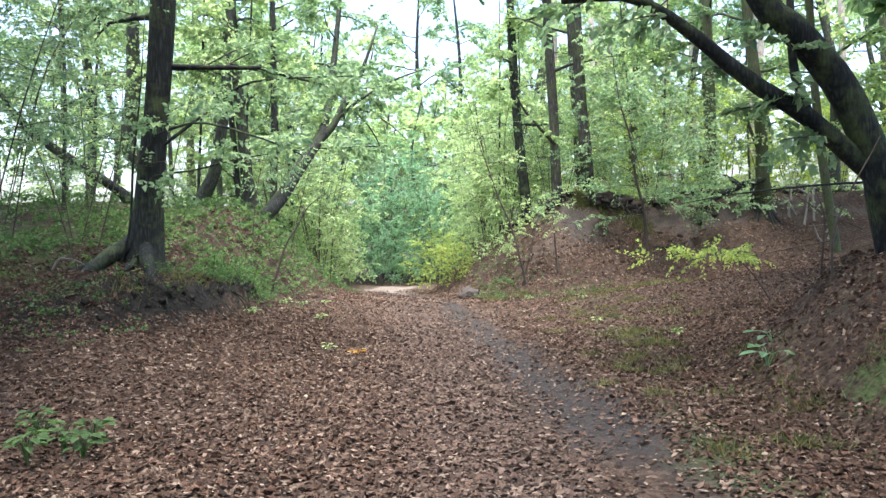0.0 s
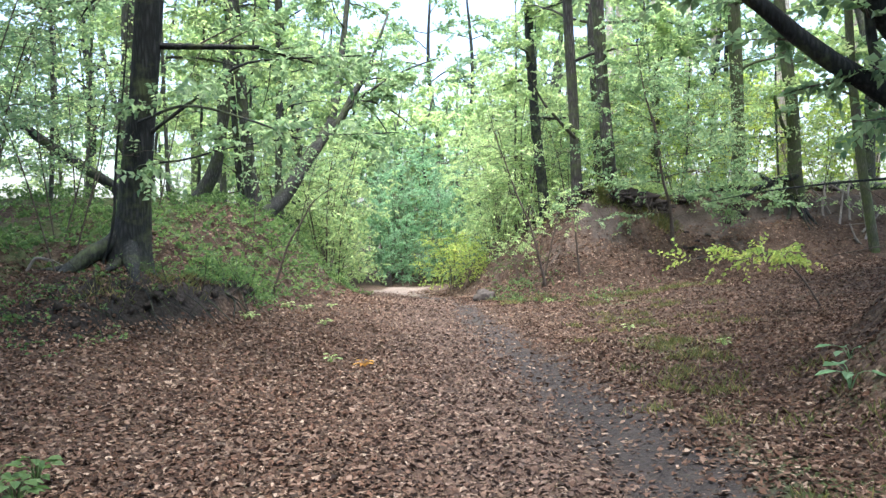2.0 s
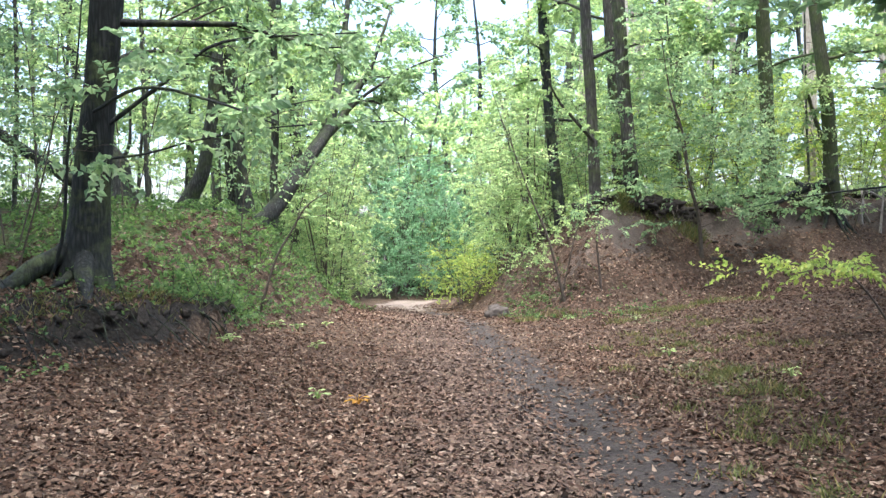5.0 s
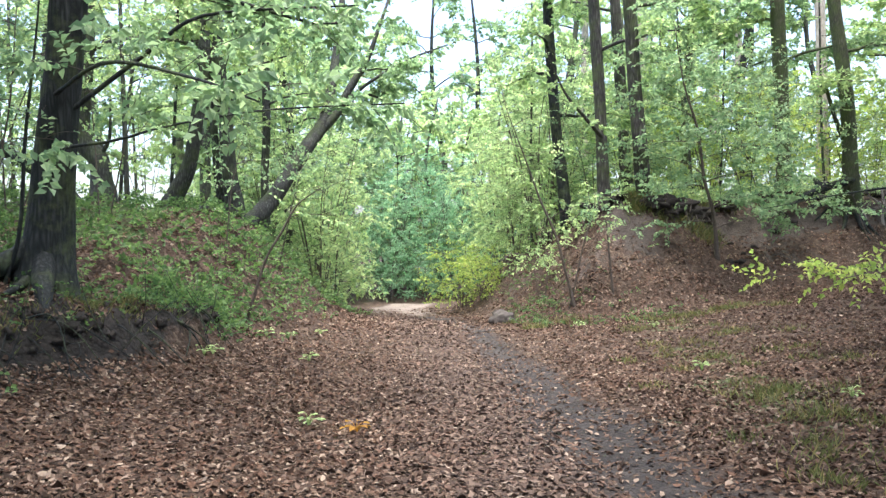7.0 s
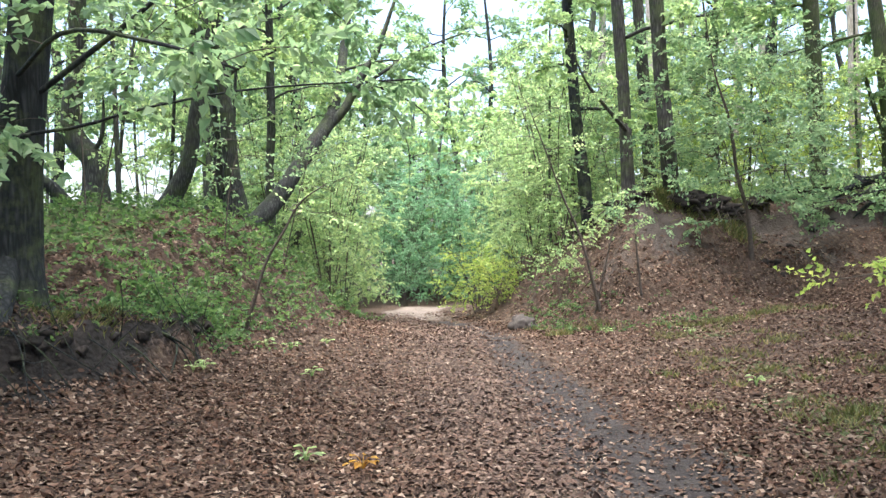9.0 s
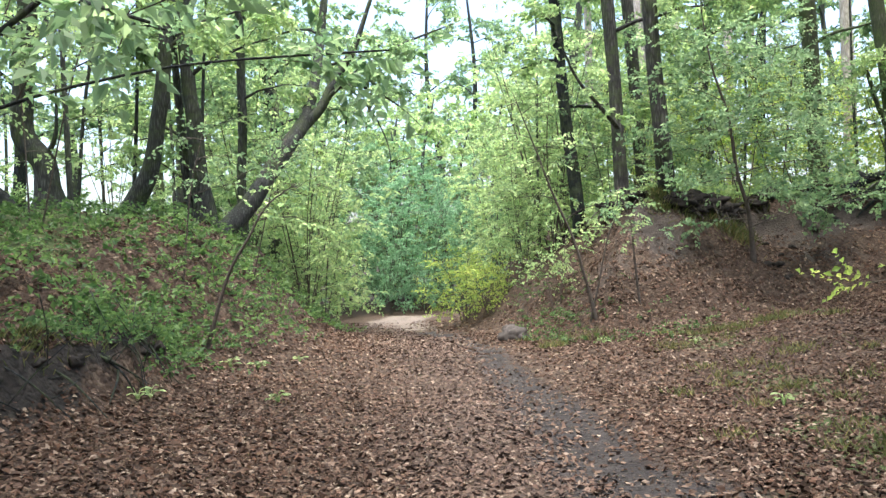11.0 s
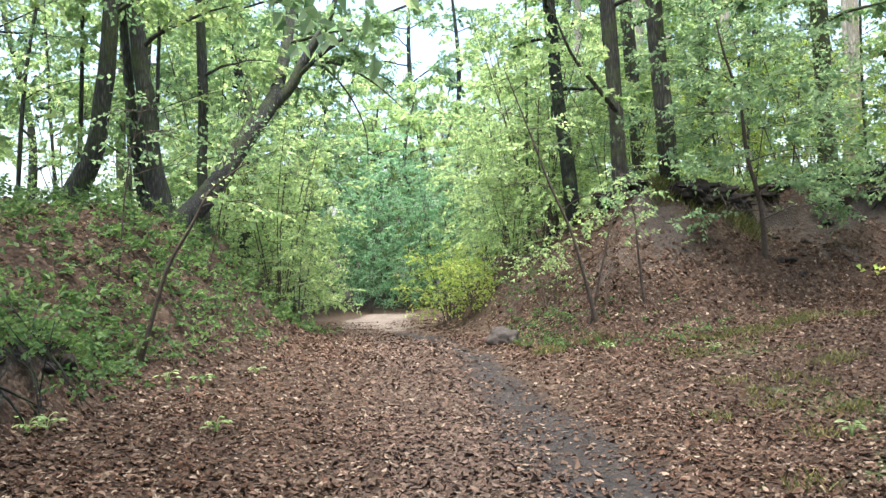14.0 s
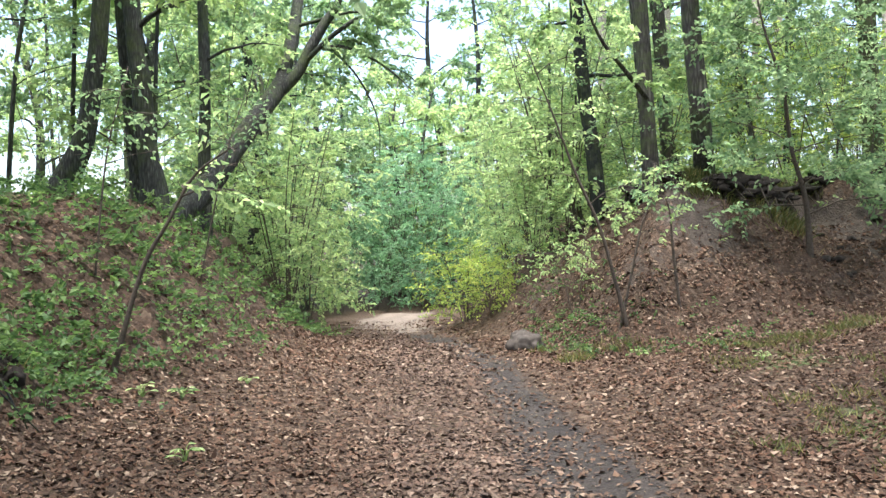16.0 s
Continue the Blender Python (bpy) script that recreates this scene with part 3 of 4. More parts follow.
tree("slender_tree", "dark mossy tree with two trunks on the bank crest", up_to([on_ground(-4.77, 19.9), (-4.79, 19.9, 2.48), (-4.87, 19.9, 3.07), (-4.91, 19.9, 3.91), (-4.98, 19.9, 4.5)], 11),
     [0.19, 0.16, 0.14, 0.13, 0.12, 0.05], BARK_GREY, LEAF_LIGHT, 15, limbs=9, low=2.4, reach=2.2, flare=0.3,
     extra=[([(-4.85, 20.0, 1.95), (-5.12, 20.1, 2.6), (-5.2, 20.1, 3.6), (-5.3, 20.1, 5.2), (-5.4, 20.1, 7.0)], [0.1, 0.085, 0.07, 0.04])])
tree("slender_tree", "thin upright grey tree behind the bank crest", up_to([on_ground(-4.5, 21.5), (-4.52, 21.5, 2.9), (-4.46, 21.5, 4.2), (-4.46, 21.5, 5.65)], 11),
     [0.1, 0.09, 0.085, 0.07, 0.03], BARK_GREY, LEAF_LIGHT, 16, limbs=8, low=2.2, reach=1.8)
tree("forked_leaning_tree", "grey forked tree leaning far over the path", [on_ground(-4.68, 20.1, 0.1), (-4.34, 20.5, 2.2), (-3.97, 20.9, 2.83), (-3.68, 21.25, 3.41), (-3.32, 21.6, 4.03), (-3.18, 21.95, 4.56), (-3.1, 22.3, 5.24), (-3.05, 22.65, 5.95), (-2.9, 23, 7.6), (-2.7, 23.2, 10)],
     [0.2, 0.185, 0.175, 0.165, 0.15, 0.12, 0.11, 0.1, 0.07, 0.04], BARK_GREY, LEAF_GREEN, 17, limbs=8, low=3.4, reach=2.4, sides=14,
     extra=[([(-3.36, 21.6, 3.95), (-2.95, 21.8, 4.42), (-2.74, 21.9, 4.85), (-2.47, 22.0, 5.34), (-2.23, 22.1, 5.76), (-1.7, 22.1, 7.2)], [0.11, 0.1, 0.09, 0.07, 0.03]),
            ([(-2.75, 21.95, 4.85), (-2.23, 21.9, 4.89), (-1.83, 21.8, 4.73), (-1.34, 21.7, 4.4), (-0.87, 21.6, 3.93)], [0.04, 0.03, 0.02, 0.006]),
            ([(-2.4, 21.9, 4.88), (-2.03, 21.8, 4.49), (-1.75, 21.8, 4.04), (-1.57, 21.8, 3.5), (-1.57, 21.8, 2.82)], [0.022, 0.016, 0.005]),
            ([(-2.85, 21.85, 4.6), (-2.2, 21.7, 5.1), (-1.2, 21.5, 5.6), (-0.2, 21.3, 5.9)], [0.05, 0.035, 0.01])])
tree("pine_tree", "straight brown scaly-barked trunk behind the mound", up_to([on_ground(4.1, 22.2), (3.98, 21.9, 3.2), (3.83, 21.8, 5.0), (3.68, 21.6, 7.1)], 14),
     [0.19, 0.16, 0.15, 0.135, 0.09], BARK_PINE, LEAF_GREEN, 18, limbs=6, low=3.5, reach=2.2, group="trunks behind the mound")
tree("pine_tree", "straight grey-brown trunk behind the mound", up_to([on_ground(3.26, 22.5), (3.22, 22.5, 3.0), (3.16, 22.5, 4.9), (3.05, 22.5, 7.1)], 14),
     [0.165, 0.14, 0.13, 0.115, 0.09], BARK_PINE, LEAF_LIGHT, 19, limbs=6, low=3.0, reach=2.4, group="trunks behind the mound",
     extra=[([(3.18, 22.4, 3.9), (2.7, 21.9, 4.3), (2.2, 21.5, 4.8), (1.75, 21.0, 5.6)], [0.05, 0.035, 0.012])])
tree("pine_tree", "dark straight trunk further behind the mound", up_to([on_ground(4.6, 26), (4.5, 26, 3.6), (4.37, 26, 6.2), (4.26, 26, 8.2)], 14),
     [0.19, 0.155, 0.145, 0.135, 0.09], BARK_PINE, LEAF_LIGHT, 20, limbs=6, low=3.5, reach=2.4, group="trunks behind the mound")
tree("pine_tree", "dark rough trunk beside the path", up_to([on_ground(2.5, 23.6), (2.45, 23.6, 2.6), (2.3, 23.8, 4.4), (2.2, 24, 6.4)], 13),
     [0.17, 0.14, 0.13, 0.11, 0.08], BARK_DARK, LEAF_LIGHT, 21, limbs=8, low=2.0, reach=2.2, group="trunks behind the mound")
tree("beech_tree", "smooth mossy green trunk on the plateau edge", up_to([on_ground(8.35, 24.6), (8.32, 24.6, 2.9), (8.26, 24.6, 5.4), (8.2, 24.6, 7.1)], 14),
     [0.22, 0.19, 0.18, 0.16, 0.1], BARK_GREEN, LEAF_GREEN, 22, limbs=8, low=3.0, reach=2.6, flare=0.3)
tree("beech_tree", "mossy trunk with a broken side limb above the roots", up_to([on_ground(9.3, 23.2), (9.24, 23, 3.0), (9.15, 23, 5.0), (8.9, 23, 7.0)], 14),
     [0.22, 0.17, 0.15, 0.14, 0.1], BARK_GREEN, LEAF_GREEN, 23, limbs=8, low=3.0, reach=2.6, flare=0.3,
     extra=[([(9.18, 23, 3.6), (8.85, 22.9, 4.3), (8.6, 22.8, 5.0)], [0.07, 0.05, 0.04])])
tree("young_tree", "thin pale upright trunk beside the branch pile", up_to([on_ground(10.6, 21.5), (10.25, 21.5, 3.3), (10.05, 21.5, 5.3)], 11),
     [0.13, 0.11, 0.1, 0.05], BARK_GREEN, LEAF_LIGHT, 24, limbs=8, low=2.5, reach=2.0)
tree("arching_tree", "large dark tree with a limb arching over the path", up_to([on_ground(4.95, 8.6, 0.1), (4.72, 8.5, 1.9), (4.55, 8.5, 2.35), (4.2, 8.5, 3.05), (3.73, 8.5, 3.6), (3.4, 8.5, 3.95)], 9),
     [0.24, 0.2, 0.17, 0.16, 0.15, 0.13, 0.1, 0.06], BARK_DARK, LEAF_GREEN, 25, limbs=7, low=3.0, reach=2.4, sides=16,
     extra=[([(4.68, 8.5, 1.95), (4.3, 8.5, 2.3), (3.84, 8.5, 2.7), (3.25, 8.5, 3.07), (2.53, 8.5, 3.67), (2.0, 8.5, 3.95), (1.3, 8.5, 3.93)], [0.12, 0.1, 0.085, 0.06, 0.045]),
            ([(3.9, 8.5, 2.68), (3.75, 8.5, 3.2), (3.72, 8.5, 3.9)], [0.06, 0.045, 0.04])])

tree("low_boughed_tree", "dark tree reaching a long low bough over the slope", up_to([on_ground(9.6, 15.4, 0.1), (9.55, 15.4, 3.0), (9.5, 15.5, 6.0)], 13),
     [0.2, 0.17, 0.14, 0.06], BARK_DARK, LEAF_LIGHT, 26, limbs=7, low=5.5, reach=2.6, size=0.09,
     extra=[([(9.5, 15.4, 2.3), (8.2, 15.5, 2.32), (6.9, 15.6, 2.25), (5.6, 15.6, 2.12), (4.3, 15.6, 1.9)], [0.032, 0.02, 0.005])])

# ---- saplings and bushes ----
# x, y, height, stems, lean, leaf, reach, limbs, where the leaves begin
SMALL_SAPLINGS = (
    (7.0, 23.6, 4.2, 3, (0, 0), LEAF_GREEN, 1.7, 10, 0.2), (-6.4, 14.6, 6.0, 2, (0.2, 0), LEAF_LIGHT, 1.7, 12, 0.3), (3.5, 23.4, 3.6, 3, (0, 0), LEAF_GREEN, 1.4, 10, 0.2), 
    (-3.4, 17.6, 2.8, 1, (0.5, 0), LEAF_GREEN, 0.7, 5, 0.5), (-3.75, 15.6, 2.2, 1, (0.2, 0.2), LEAF_GREEN, 0.8, 6, 0.4),
    (-4.9, 10.9, 2.8, 2, (-0.2, 0), LEAF_GREEN, 0.6, 5, 0.5), (-5.8, 12.6, 3.4, 2, (0.1, 0), LEAF_GREEN, 0.7, 5, 0.4), 
    (-0.1, 26.2, 1.9, 7, (0, 0), LEAF_YELLOW, 0.9, 7, 0.1), (0.45, 24.5, 1.3, 5, (0, 0), LEAF_YELLOW, 0.7, 6, 0.1), 
    (-5.4, 15.2, 3.8, 2, (0.2, 0), LEAF_LIGHT, 0.9, 7, 0.3), (7.2, 22.8, 4.2, 2, (0, 0), LEAF_GREEN, 1.7, 13, 0.15), (9.4, 22.4, 4.0, 2, (0, 0), LEAF_LIGHT, 1.6, 12, 0.2), (6.2, 23.6, 4.4, 2, (0, 0), LEAF_LIGHT, 1.6, 12, 0.15),
    (-6.6, 12.0, 5.2, 2, (0.2, 0), LEAF_GREEN, 1.5, 12, 0.25), (-7.6, 13.6, 5.5, 3, (0.2, 0), LEAF_GREEN, 1.6, 12, 0.2), (-8.6, 15.6, 4.8, 3, (0, 0), LEAF_LIGHT, 1.6, 11, 0.15), (-5.9, 9.9, 4.4, 2, (0.3, 0), LEAF_GREEN, 1.3, 11, 0.35),
    (3.1, 23.0, 2.6, 2, (-0.2, 0), LEAF_GREEN, 0.9, 8, 0.25), (1.6, 21.0, 1.5, 2, (0, 0), LEAF_LIGHT, 0.5, 5, 0.4),
)
for k, (x, y, h, stems, lean, leaf, reach, limbs, low) in enumerate(SMALL_SAPLINGS):
    sapling("sapling", "thin-stemmed green sapling growing on the earth bank", on_ground(x, y), h, leaf, 100 + k, stems, lean, reach, limbs, 3 if h < 4 else 6, 8, 0.07, low)

# single stems on the slopes, each with a few level boughs
SLOPE_STEMS = (
    ([(1.96, 18.9, 0.0), (1.83, 18.9, 0.81), (1.63, 18.9, 1.58), (1.34, 18.9, 2.28), (1.1, 18.9, 2.97), (0.71, 18.9, 4.05)], 0.03, LEAF_LIGHT, 7, 1.6, 1.0),
    ([(1.89, 18.95, 0.0), (2.02, 18.9, 0.81), (2.2, 18.9, 1.56), (2.35, 18.9, 1.95), (2.4, 18.9, 2.4)], 0.02, LEAF_LIGHT, 4, 1.2, 0.6),
    ([(2.76, 19.2, 0.1), (2.69, 19.2, 1.32), (2.66, 19.2, 1.79), (2.5, 19.2, 2.25)], 0.022, LEAF_GREEN, 4, 1.3, 0.7),
    ([(5.34, 20.9, 1.1), (5.28, 20.9, 1.97), (5.08, 20.9, 2.79), (4.97, 20.9, 3.78), (4.68, 20.9, 4.8), (4.5, 20.9, 6.0)], 0.045, LEAF_GREEN, 22, 0.9, 2.3),
    ([(-3.16, 14.6, 0.3), (-2.9, 14.6, 1.24), (-2.66, 14.6, 1.65), (-2.44, 14.6, 2.01), (-2.1, 14.6, 2.25)], 0.022, LEAF_LIGHT, 3, 1.4, 0.6),
)
for k, (pts, r, leaf, limbs, low, reach) in enumerate(SLOPE_STEMS):
    foot = on_ground(pts[0][0], pts[0][1])
    tree("sapling", "slim dark-stemmed sapling leaning out of the slope", [foot] + pts[1:], [r, r * 0.8, r * 0.6, 0.006], TWIG, leaf, 60 + k, limbs, low - foot[2] * 0.5, reach, 9 if limbs > 20 else 6, 9, 0.1 if limbs > 20 else 0.075, 7, 0.3, (), "sapling", "saplings on the banks")

foot = on_ground(5.3, 12.9)
tree("drooping_sapling", "thin sapling drooping a spray of yellow-green leaves", [foot, (5.0, 12.9, foot[2] + 0.45), (4.6, 12.85, 1.08), (4.1, 12.8, 1.12), (3.5, 12.7, 1.05)],
     [0.016, 0.013, 0.01, 0.007, 0.004], TWIG, LEAF_YELLOW, 71, 0, 9, 0.4, 15, 9, 0.075, 6, 0, [([(4.7, 12.85, 1.05), (4.3, 12.6, 1.06), (3.9, 12.4, 1.0)], [0.007, 0.006]), ([(4.6, 12.85, 1.07), (4.1, 12.95, 1.1), (3.4, 13.0, 1.0)], [0.008, 0.0065]), ([(5.0, 12.85, 0.85), (4.9, 12.5, 1.0), (4.8, 12.2, 1.0)], [0.007, 0.006])], "sapling")

# thin poles of young trees on the crests
pole_rng = np.random.default_rng(31)
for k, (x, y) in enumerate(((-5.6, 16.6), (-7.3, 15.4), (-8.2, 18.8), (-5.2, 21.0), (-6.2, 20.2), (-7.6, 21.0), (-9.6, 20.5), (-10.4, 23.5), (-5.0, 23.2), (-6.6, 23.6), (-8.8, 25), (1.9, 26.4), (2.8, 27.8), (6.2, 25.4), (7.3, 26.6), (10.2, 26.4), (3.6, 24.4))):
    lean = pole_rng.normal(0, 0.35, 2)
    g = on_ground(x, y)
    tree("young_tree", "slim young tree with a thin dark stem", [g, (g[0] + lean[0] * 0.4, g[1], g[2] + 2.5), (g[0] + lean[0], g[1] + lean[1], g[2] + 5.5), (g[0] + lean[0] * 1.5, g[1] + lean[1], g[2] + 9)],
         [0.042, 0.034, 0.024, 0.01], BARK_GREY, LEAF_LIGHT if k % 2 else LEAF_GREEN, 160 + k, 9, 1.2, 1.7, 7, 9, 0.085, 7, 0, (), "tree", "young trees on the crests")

rng = np.random.default_rng(5)
kinds = [sapling("hazel_bush", "many-stemmed light green hazel bush beside the path", on_ground(*p), h, leaf, 140 + k, 7, (0, 0), 1.7, 7, 4, 10, 0.11, 0.12, 0.016, "bush", "bushes lining the path")
         for k, (p, h, leaf) in enumerate((((-3.9, 24.8), 5.6, LEAF_LIGHT), ((2.0, 24.8), 5.8, LEAF_LIGHT), ((-5.4, 25.6), 6.4, LEAF_LIGHT), ((-1.9, 40.5), 6.0, LEAF_DARK), ((7.2, 27.4), 4.4, LEAF_YELLOW)))]
for x, y, k, s in ((-9.4, 19.6, 0, 0.55), (-11.0, 17.8, 2, 0.6), (-12.8, 20.2, 0, 0.7), (-8.0, 23.6, 2, 0.6), (-13.5, 16.6, 2, 0.6), (-10.6, 22.0, 2, 0.7), (-15.5, 22.5, 0, 0.9), (-3.9, 27.0, 0, 0.9), (-4.8, 28.8, 2, 1.0), (-5.2, 31.2, 0, 1.0), (-6.8, 33.5, 2, 1.0), (-8.6, 35.5, 1, 1.1), (-5.8, 35.8, 0, 0.8), (-10.5, 36, 2, 1.2),
                   (1.5, 27.4, 0, 0.85), (2.6, 26.4, 2, 0.9), (1.3, 30.2, 1, 0.9), (3.0, 29.0, 0, 1.0), (1.3, 33.4, 2, 0.85), (3.4, 32.6, 1, 1.1), (3.0, 36.5, 0, 1.0), (5.4, 29.8, 2, 1.0), (1.3, 24.2, 1, 0.5), (5.2, 25.2, 0, 0.55),
                   (9.6, 28.4, 4, 0.9), (12.2, 27.8, 4, 0.9), (11.2, 31.2, 4, 1.3), (14.6, 29.4, 4, 1.2), (8.0, 32.5, 4, 1.3), (16.5, 27, 4, 1.0), (6.0, 31.0, 4, 1.1),
                   (-3.6, 40.4, 3, 1.0), (-5.4, 39.4, 3, 1.1), (-0.4, 41.4, 3, 1.0), (1.2, 42, 3, 1.1), (2.9, 41.5, 3, 1.0), (-2.8, 43, 3, 1.3), (-0.9, 44.5, 3, 1.4), (-5.0, 43, 3, 1.3), (-7.4, 40.5, 1, 1.2), (1.4, 46, 3, 1.5), (4.2, 44, 1, 1.3), (-3.4, 46.5, 3, 1.6), (-1.6, 39.0, 3, 0.45), (-3.0, 38.6, 3, 0.5), (-4.6, 37.6, 1, 0.5), (0.3, 39.4, 3, 0.5)):
    copy_thing(kinds[k], Matrix.Translation(on_ground(x, y)) @ Matrix.Rotation(rng.uniform(0, 6.3), 4, "Z") @ Matrix.Scale(s, 4))

# ---- woods behind ----
def far_tree(seed, leaf, bark, h, reach, low):
    r = np.random.default_rng(seed)
    stem = [(0, 0, 0), (r.normal(0, 0.15), 0, h * 0.3), (r.normal(0, 0.3), r.normal(0, 0.3), h * 0.65), (r.normal(0, 0.4), 0, h)]
    return tree("forest_tree", "slim forest tree with light green crown", stem, [0.2, 0.14, 0.1, 0.03], bark, leaf, seed, 17, low, reach, 5, 11, 0.17, 8, 0.2, (), "tree", "trees of the wood behind")


woods = [far_tree(201, LEAF_LIGHT, BARK_GREY, 13, 3.4, 1.5), far_tree(202, LEAF_GREEN, BARK_DARK, 14, 3.4, 2.0), far_tree(203, LEAF_LIGHT, BARK_GREEN, 12, 3.4, 2.5), far_tree(204, LEAF_LIGHT, BARK_GREY, 11, 3.2, 0.6)]
spots = [(-7.6, 27), (-11.5, 26), (-10, 32), (-14, 34), (-8, 37), (-11, 42), (-6.5, 41), (-14.5, 24),
         (6.6, 27.5), (12.5, 25.5), (11, 34.5), (9, 38), (15, 37), (18, 27), (18.5, 33), (21, 38), (13, 40), (16, 24), (5.5, 41), (-5.8, 29.6), (-6.4, 34.5), (4.4, 36),
         (-6.5, 46), (-2.8, 49), (-1.2, 47), (0.6, 48.5), (2.2, 47), (-3.5, 47), (-6, 48), (3.8, 49), (-0.6, 52), (0.9, 56), (-3.4, 54), (2.0, 53), (-1.2, 62), (-4.4, 51), (6.5, 47), (-9, 45), (9, 46), (-12, 50), (12, 52), (-5.6, 58), (6.5, 60)]
placed = set()
for k, (x, y) in enumerate(spots):
    kind = 3 if abs(x + 1) < 4.5 and 38 < y < 54 else k % 3
    m = Matrix.Translation(on_ground(x, y, 0.05)) @ Matrix.Rotation(rng.uniform(0, 6.3), 4, "Z") @ Matrix.Scale(rng.uniform(0.9, 1.2) * (0.85 if kind == 3 else 1.0) * (1.5 if y > 54 else 1.0), 4)
    if kind not in placed:
        placed.add(kind)
        woods[kind].matrix_basis = m
    else:
        copy_thing(woods[kind], m)


# unseen trees added round and behind the walker; their crowns overhead shade the ground
shade_tree = tree("canopy_tree", "unseen tall beech added so its crown shades the path", [(0, 0, 0), (0.1, 0, 4), (0.2, 0.2, 8), (0.1, 0, 14)], [0.24, 0.18, 0.14, 0.04], BARK_DARK, LEAF_GREEN, 230, 17, 6.2, 5.2, 5, 6, 0.52, 10, 0.4, (), "tree", "trees round the walker")
over = [(-7.5, 1.5), (-8.6, 6.8), (-6.9, -4), (6.6, 1.0), (7.6, 5.6), (5.8, -5), (-2.6, -9.5), (2.8, -11), (-9.4, 11.5), (12, 8.5), (1.5, -4.5), (-12, 6), (8.8, 12.6), (12.5, 17.8), (11.5, 13.5), (-6.8, 4.4), (6.6, 3.6)]
for k, (x, y) in enumerate(over):
    m = Matrix.Translation(on_ground(x, y, 0.05)) @ Matrix.Rotation(k * 1.7, 4, "Z")
    if k:
        copy_thing(shade_tree, m)
    else:
        shade_tree.matrix_basis = m

# pale pine trunks far behind the mound
pine = tree("far_pine", "pale pinkish pine trunk far behind the mound", [(0, 0, 0), (0.05, 0, 5), (0, 0.1, 10), (0, 0, 17)], [0.23, 0.2, 0.17, 0.08], BARK_PALE, LEAF_DARK, 240, 5, 11, 2.4, 5, 9, 0.16, 9, 0.2, (), "tree", "pale pines behind the mound")
for k, (x, y) in enumerate(((11.4, 29.2), (6.4, 33.5), (7.4, 36.5), (5.4, 38), (9.6, 34), (13.2, 33), (15.6, 31), (17.5, 36), (12, 38), (8.6, 41), (20, 33), (22, 30), (10.8, 44), (0.4, 60), (-2.2, 63), (2.4, 65), (-0.9, 68))):
    m = Matrix.Translation(on_ground(x, y, 0.05)) @ Matrix.Rotation(k * 1.1, 4, "Z") @ Matrix.Scale(0.85 + 0.05 * (k % 5), 4)
    if k:
        copy_thing(pine, m)
    else:
        pine.matrix_basis = m

# ---- leaf litter ----
def scatter(rng, n, x0, x1, y0, y1):
    return rng.uniform(x0, x1, n), rng.uniform(y0, y1, n)


def slope_normal(x, y):
    e = 0.05
    z = survey(x, y)[0]
    dx, dy = (survey(x + e, y)[0] - z) / e, (survey(x, y + e)[0] - z) / e
    return z, unit(np.stack([-dx, -dy, np.ones_like(dx)], 1))


